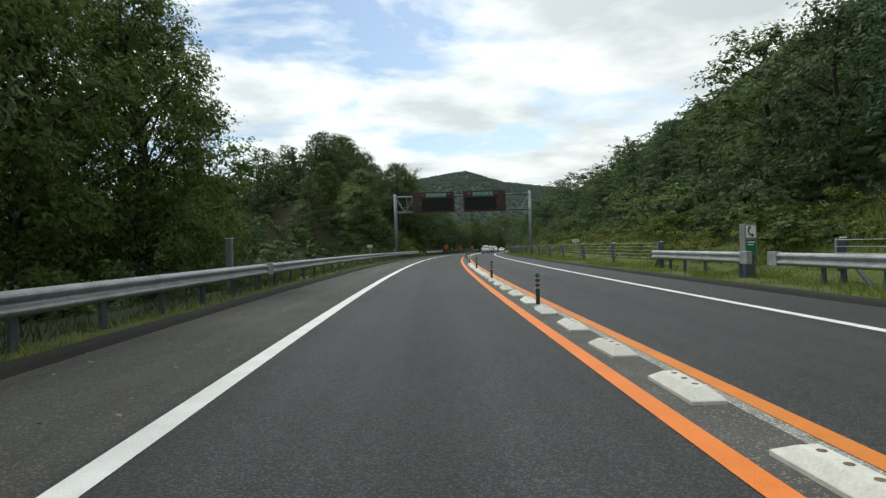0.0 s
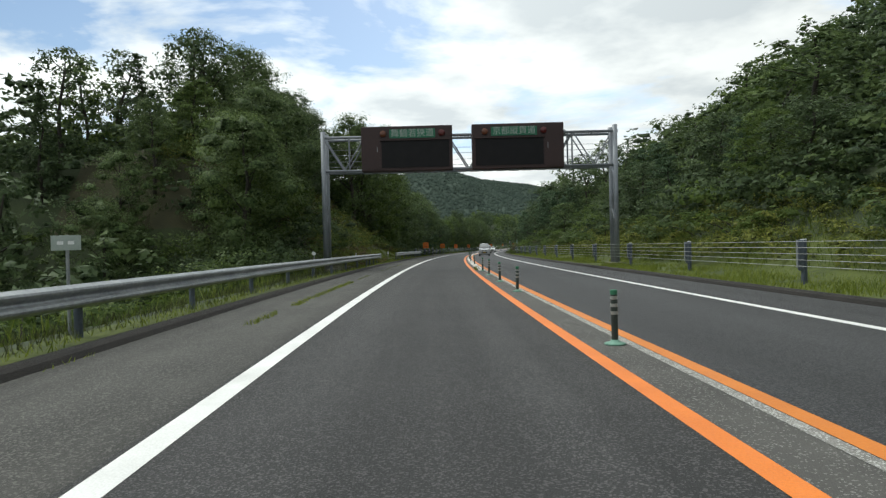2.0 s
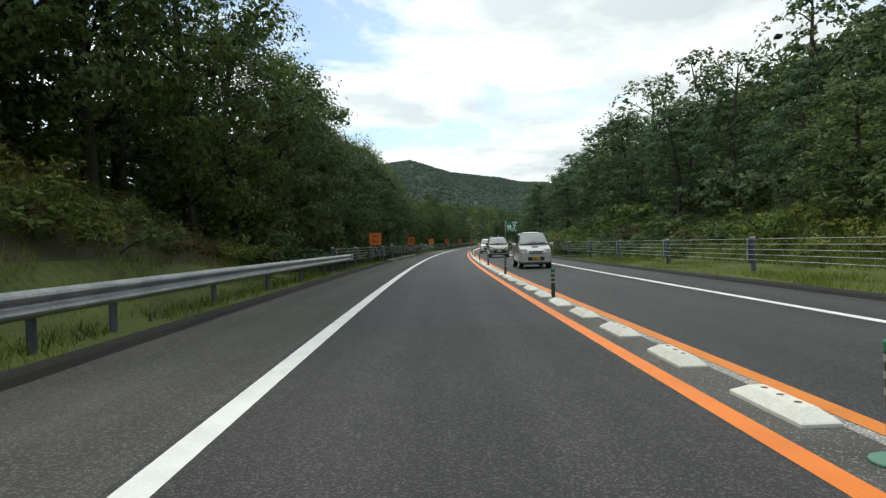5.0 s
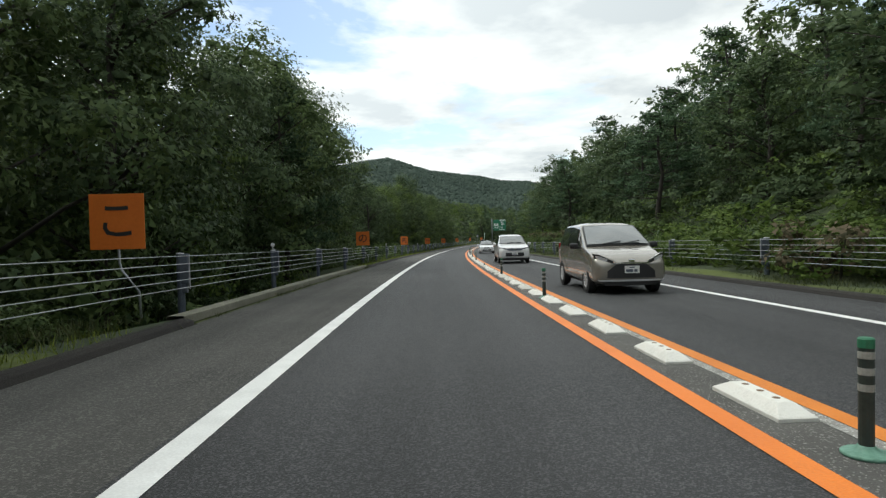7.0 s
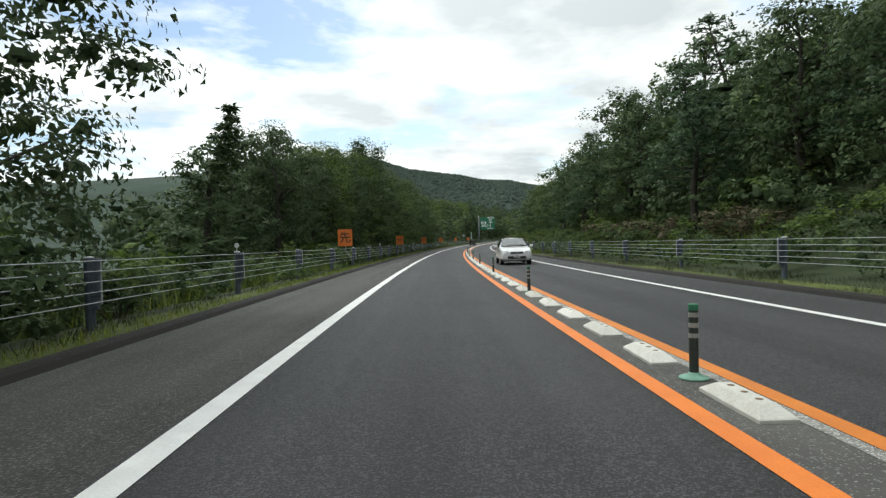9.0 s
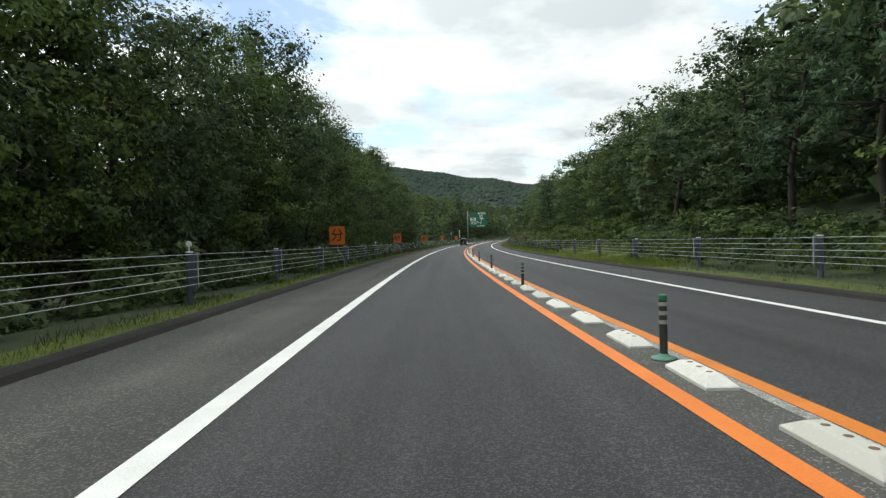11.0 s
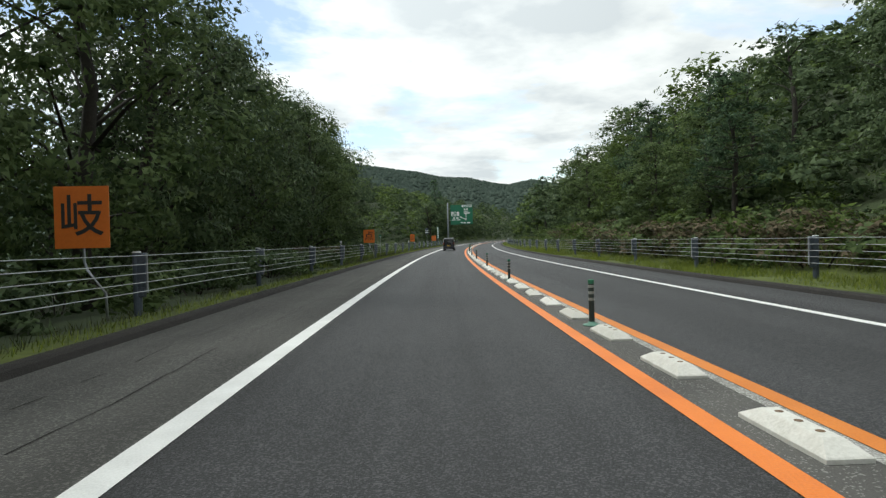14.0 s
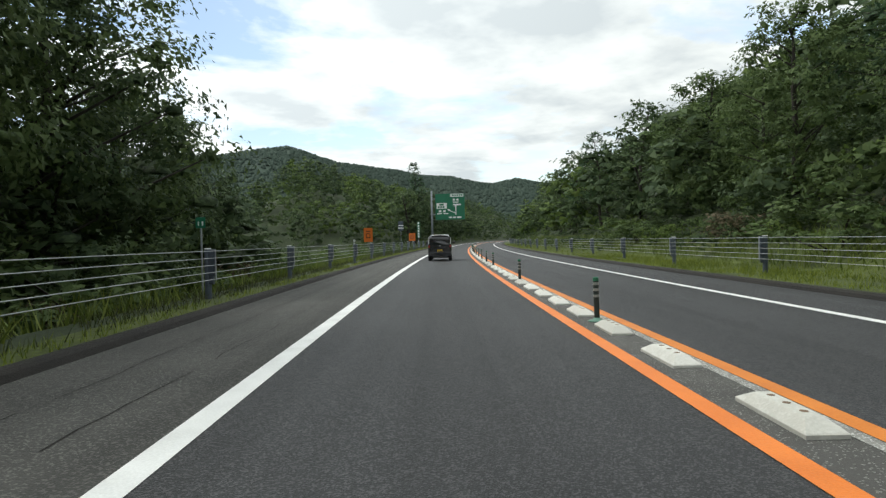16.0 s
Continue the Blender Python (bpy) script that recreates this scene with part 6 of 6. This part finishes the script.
car("suv", road_pose(164.2, 4.2, .004), "pearl white sport utility car coming the other way", PAINT_WHITE, SUV, 4.72, .35, (.92, 3.62),
    (1.24, 1.15, .76, 1.98, 1.55, .63), (4.5, 1.16, .66, 3.92, 1.55, .56), ((1.5, 2.65, 2.6, 2.1), (2.75, 3.9, 3.6, 2.75)),
    [("badge", M_CHROME, [(0, -.02, .83, .18, .04, .07, 0)]),
     ("tail_lamp", M_TAIL, [(-.74, 4.6, .98, .3, .14, .16, 0), (.74, 4.6, .98, .3, .14, .16, 0)])], (-.06, .57, M_PLATEW, False),
    [("headlamp_housing", M_BLACK, -.02, .5, [(-.88, .96), (-.50, .895), (-.48, .80), (-.62, .79), (-.87, .88)], True),
     ("headlamp", M_HEAD, -.03, .5, [(-.84, .925), (-.68, .895), (-.67, .84), (-.83, .88)], True),
     ("grille", M_POSTZ, -.03, .3, [(-.50, .885), (.50, .885), (.42, .775), (.3, .755), (-.3, .755), (-.42, .775)], False),
     ("grille_bar", M_CHROME, -.04, .3, [(-.50, .90), (.50, .90), (.49, .885), (-.49, .885)], False),
     ("lower_grille", M_BLACK, -.03, .3, [(-.52, .635), (.52, .635), (.62, .53), (.52, .425), (-.52, .425), (-.62, .53)], False),
     ("fog_lamp", M_BLACK, -.02, .5, [(-.86, .57), (-.80, .60), (-.68, .55), (-.66, .50), (-.76, .48), (-.85, .50)], True),
     ("fog_lamp_lens", M_HEAD, -.03, .5, [(-.80, .56), (-.72, .54), (-.72, .505), (-.79, .51)], True),
     ("bumper_lip", M_BLACK, 0, .3, [(-.82, .34), (.82, .34), (.76, .24), (-.76, .24)], False)])
car("kei_wagon", road_pose(119.4, 4.15, .004), "silver kei wagon with a bonnet scoop coming the other way", PAINT_SILVER, KEI_WAGON, 3.395, .28, (.58, 2.88),
    (.66, 1.10, .65, 1.38, 1.59, .53), (3.34, 1.08, .6, 3.1, 1.58, .5), ((.95, 1.85, 1.8, 1.35), (1.92, 3.05, 2.95, 1.92)),
    [("headlamp", M_HEAD, [(-.53, .13, .80, .3, .2, .22, -26), (.53, .13, .80, .3, .2, .22, 26)]), ("grille", M_BLACK, [(0, .02, .74, .62, .08, .15, 0)]),
     ("grille_bar", M_CHROME, [(0, -.01, .70, .6, .05, .014, 0), (0, -.01, .735, .6, .05, .014, 0), (0, 0, .80, .7, .05, .03, 0)]),
     ("bonnet_scoop", M_BLACK, [(0, .36, .985, .28, .1, .035, 0)]), ("lower_grille", M_BLACK, [(0, .01, .45, .74, .08, .18, 0)]),
     ("fog_lamp", M_HEAD, [(-.52, .06, .48, .14, .08, .14, -12), (.52, .06, .48, .14, .08, .14, 12)]), ("bumper_lip", PAINT_SILVER, [(0, .0, .34, 1.2, .1, .05, 0)]),
     ("tail_lamp", M_TAIL, [(-.64, 3.36, 1.0, .1, .1, .4, 0), (.64, 3.36, 1.0, .1, .1, .4, 0)])], (-.07, .47, M_PLATEY, False))
car("sedan", road_pose(198.8, 4.2, .004), "white sedan coming the other way far along the lane", PAINT_WHITE, SEDAN, 4.45, .31, (.88, 3.5),
    (1.25, 1.0, .72, 1.98, 1.4, .55), (3.9, 1.02, .68, 3.42, 1.32, .54), ((1.6, 2.5, 2.45, 2.05), (2.6, 3.5, 3.2, 2.6)),
    [("headlamp", M_HEAD, [(-.62, .14, .7, .36, .18, .12, -24), (.62, .14, .7, .36, .18, .12, 24)]), ("grille", M_BLACK, [(0, .02, .66, .7, .08, .11, 0)]),
     ("lower_grille", M_BLACK, [(0, .02, .4, 1.0, .08, .14, 0)]), ("badge", M_CHROME, [(0, -.01, .68, .12, .03, .06, 0)]),
     ("tail_lamp", M_TAIL, [(-.68, 4.36, .82, .3, .12, .14, 0), (.68, 4.36, .82, .3, .12, .14, 0)])], (-.04, .45, M_PLATEW, False))
car("lead_car", road_pose(338.0 + 3.395, -.36, .004, 180), "black boxy kei car driving ahead in the lane", PAINT_BLACK, KEI_BOX, 3.395, .28, (.6, 2.92),
    (.76, 1.08, .64, 1.18, 1.46, .58), (3.375, 1.0, .61, 3.31, 1.47, .57), ((.95, 1.85, 1.8, 1.2), (1.92, 3.1, 3.05, 1.92)),
    [("headlamp", M_HEAD, [(-.53, .13, .78, .28, .2, .2, -26), (.53, .13, .78, .28, .2, .2, 26)]), ("grille", M_BLACK, [(0, .02, .72, .62, .08, .13, 0)]),
     ("tail_lamp", M_TAILC, [(-.675, 3.36, 1.24, .05, .10, .40, 0), (.675, 3.36, 1.24, .05, .10, .40, 0)]),
     ("stop_lamp", M_TAIL, [(-.66, 3.38, .9, .11, .1, .16, 0), (.66, 3.38, .9, .11, .1, .16, 0)]),
     ("rear_bumper", PAINT_BLACK, [(0, 3.40, .42, 1.36, .12, .26, 0)]), ("bumper_underside", M_SIGN_BACK, [(0, 3.38, .27, .9, .08, .05, 0)]),
     ("badge", M_CHROME, [(0, 3.415, .9, .1, .02, .06, 0)]), ("roof_spoiler", M_CAP, [(0, 3.32, 1.605, 1.1, .3, .03, 0)])], (3.45, .62, M_PLATEY, True))


# ---- litter ----
def litter():
    rng = np.random.default_rng(17)
    n = 260
    s, o = rng.uniform(-2, 40, n), -4.15 + 2.2 * rng.random(n) ** 1.6
    p = rps(s, o, np.full(n, .012))
    a = rng.uniform(0, 6.283, n)
    r = rng.uniform(.015, .045, n)[:, None]
    d1 = np.stack([np.cos(a), np.sin(a), .25 * rng.random(n)], 1) * r
    d2 = np.stack([-np.sin(a), np.cos(a), .25 * rng.random(n)], 1) * r * .6
    v = np.stack([p - d1, p + d2, p + d1, p - d2], 1).reshape(-1, 3)
    tagged(mesh_ob("fallen_leaves", v, np.arange(n * 4).reshape(-1, 4).tolist(), M_LITTER), "dry fallen leaves scattered on the shoulder", "leaves", kind="stuff")


M_LITTER = mat("dry_leaf", (0.10, 0.07, 0.04), (0.34, 0.27, 0.18), 0.8, 0, 1, 5, 0, island=0.8)
litter()
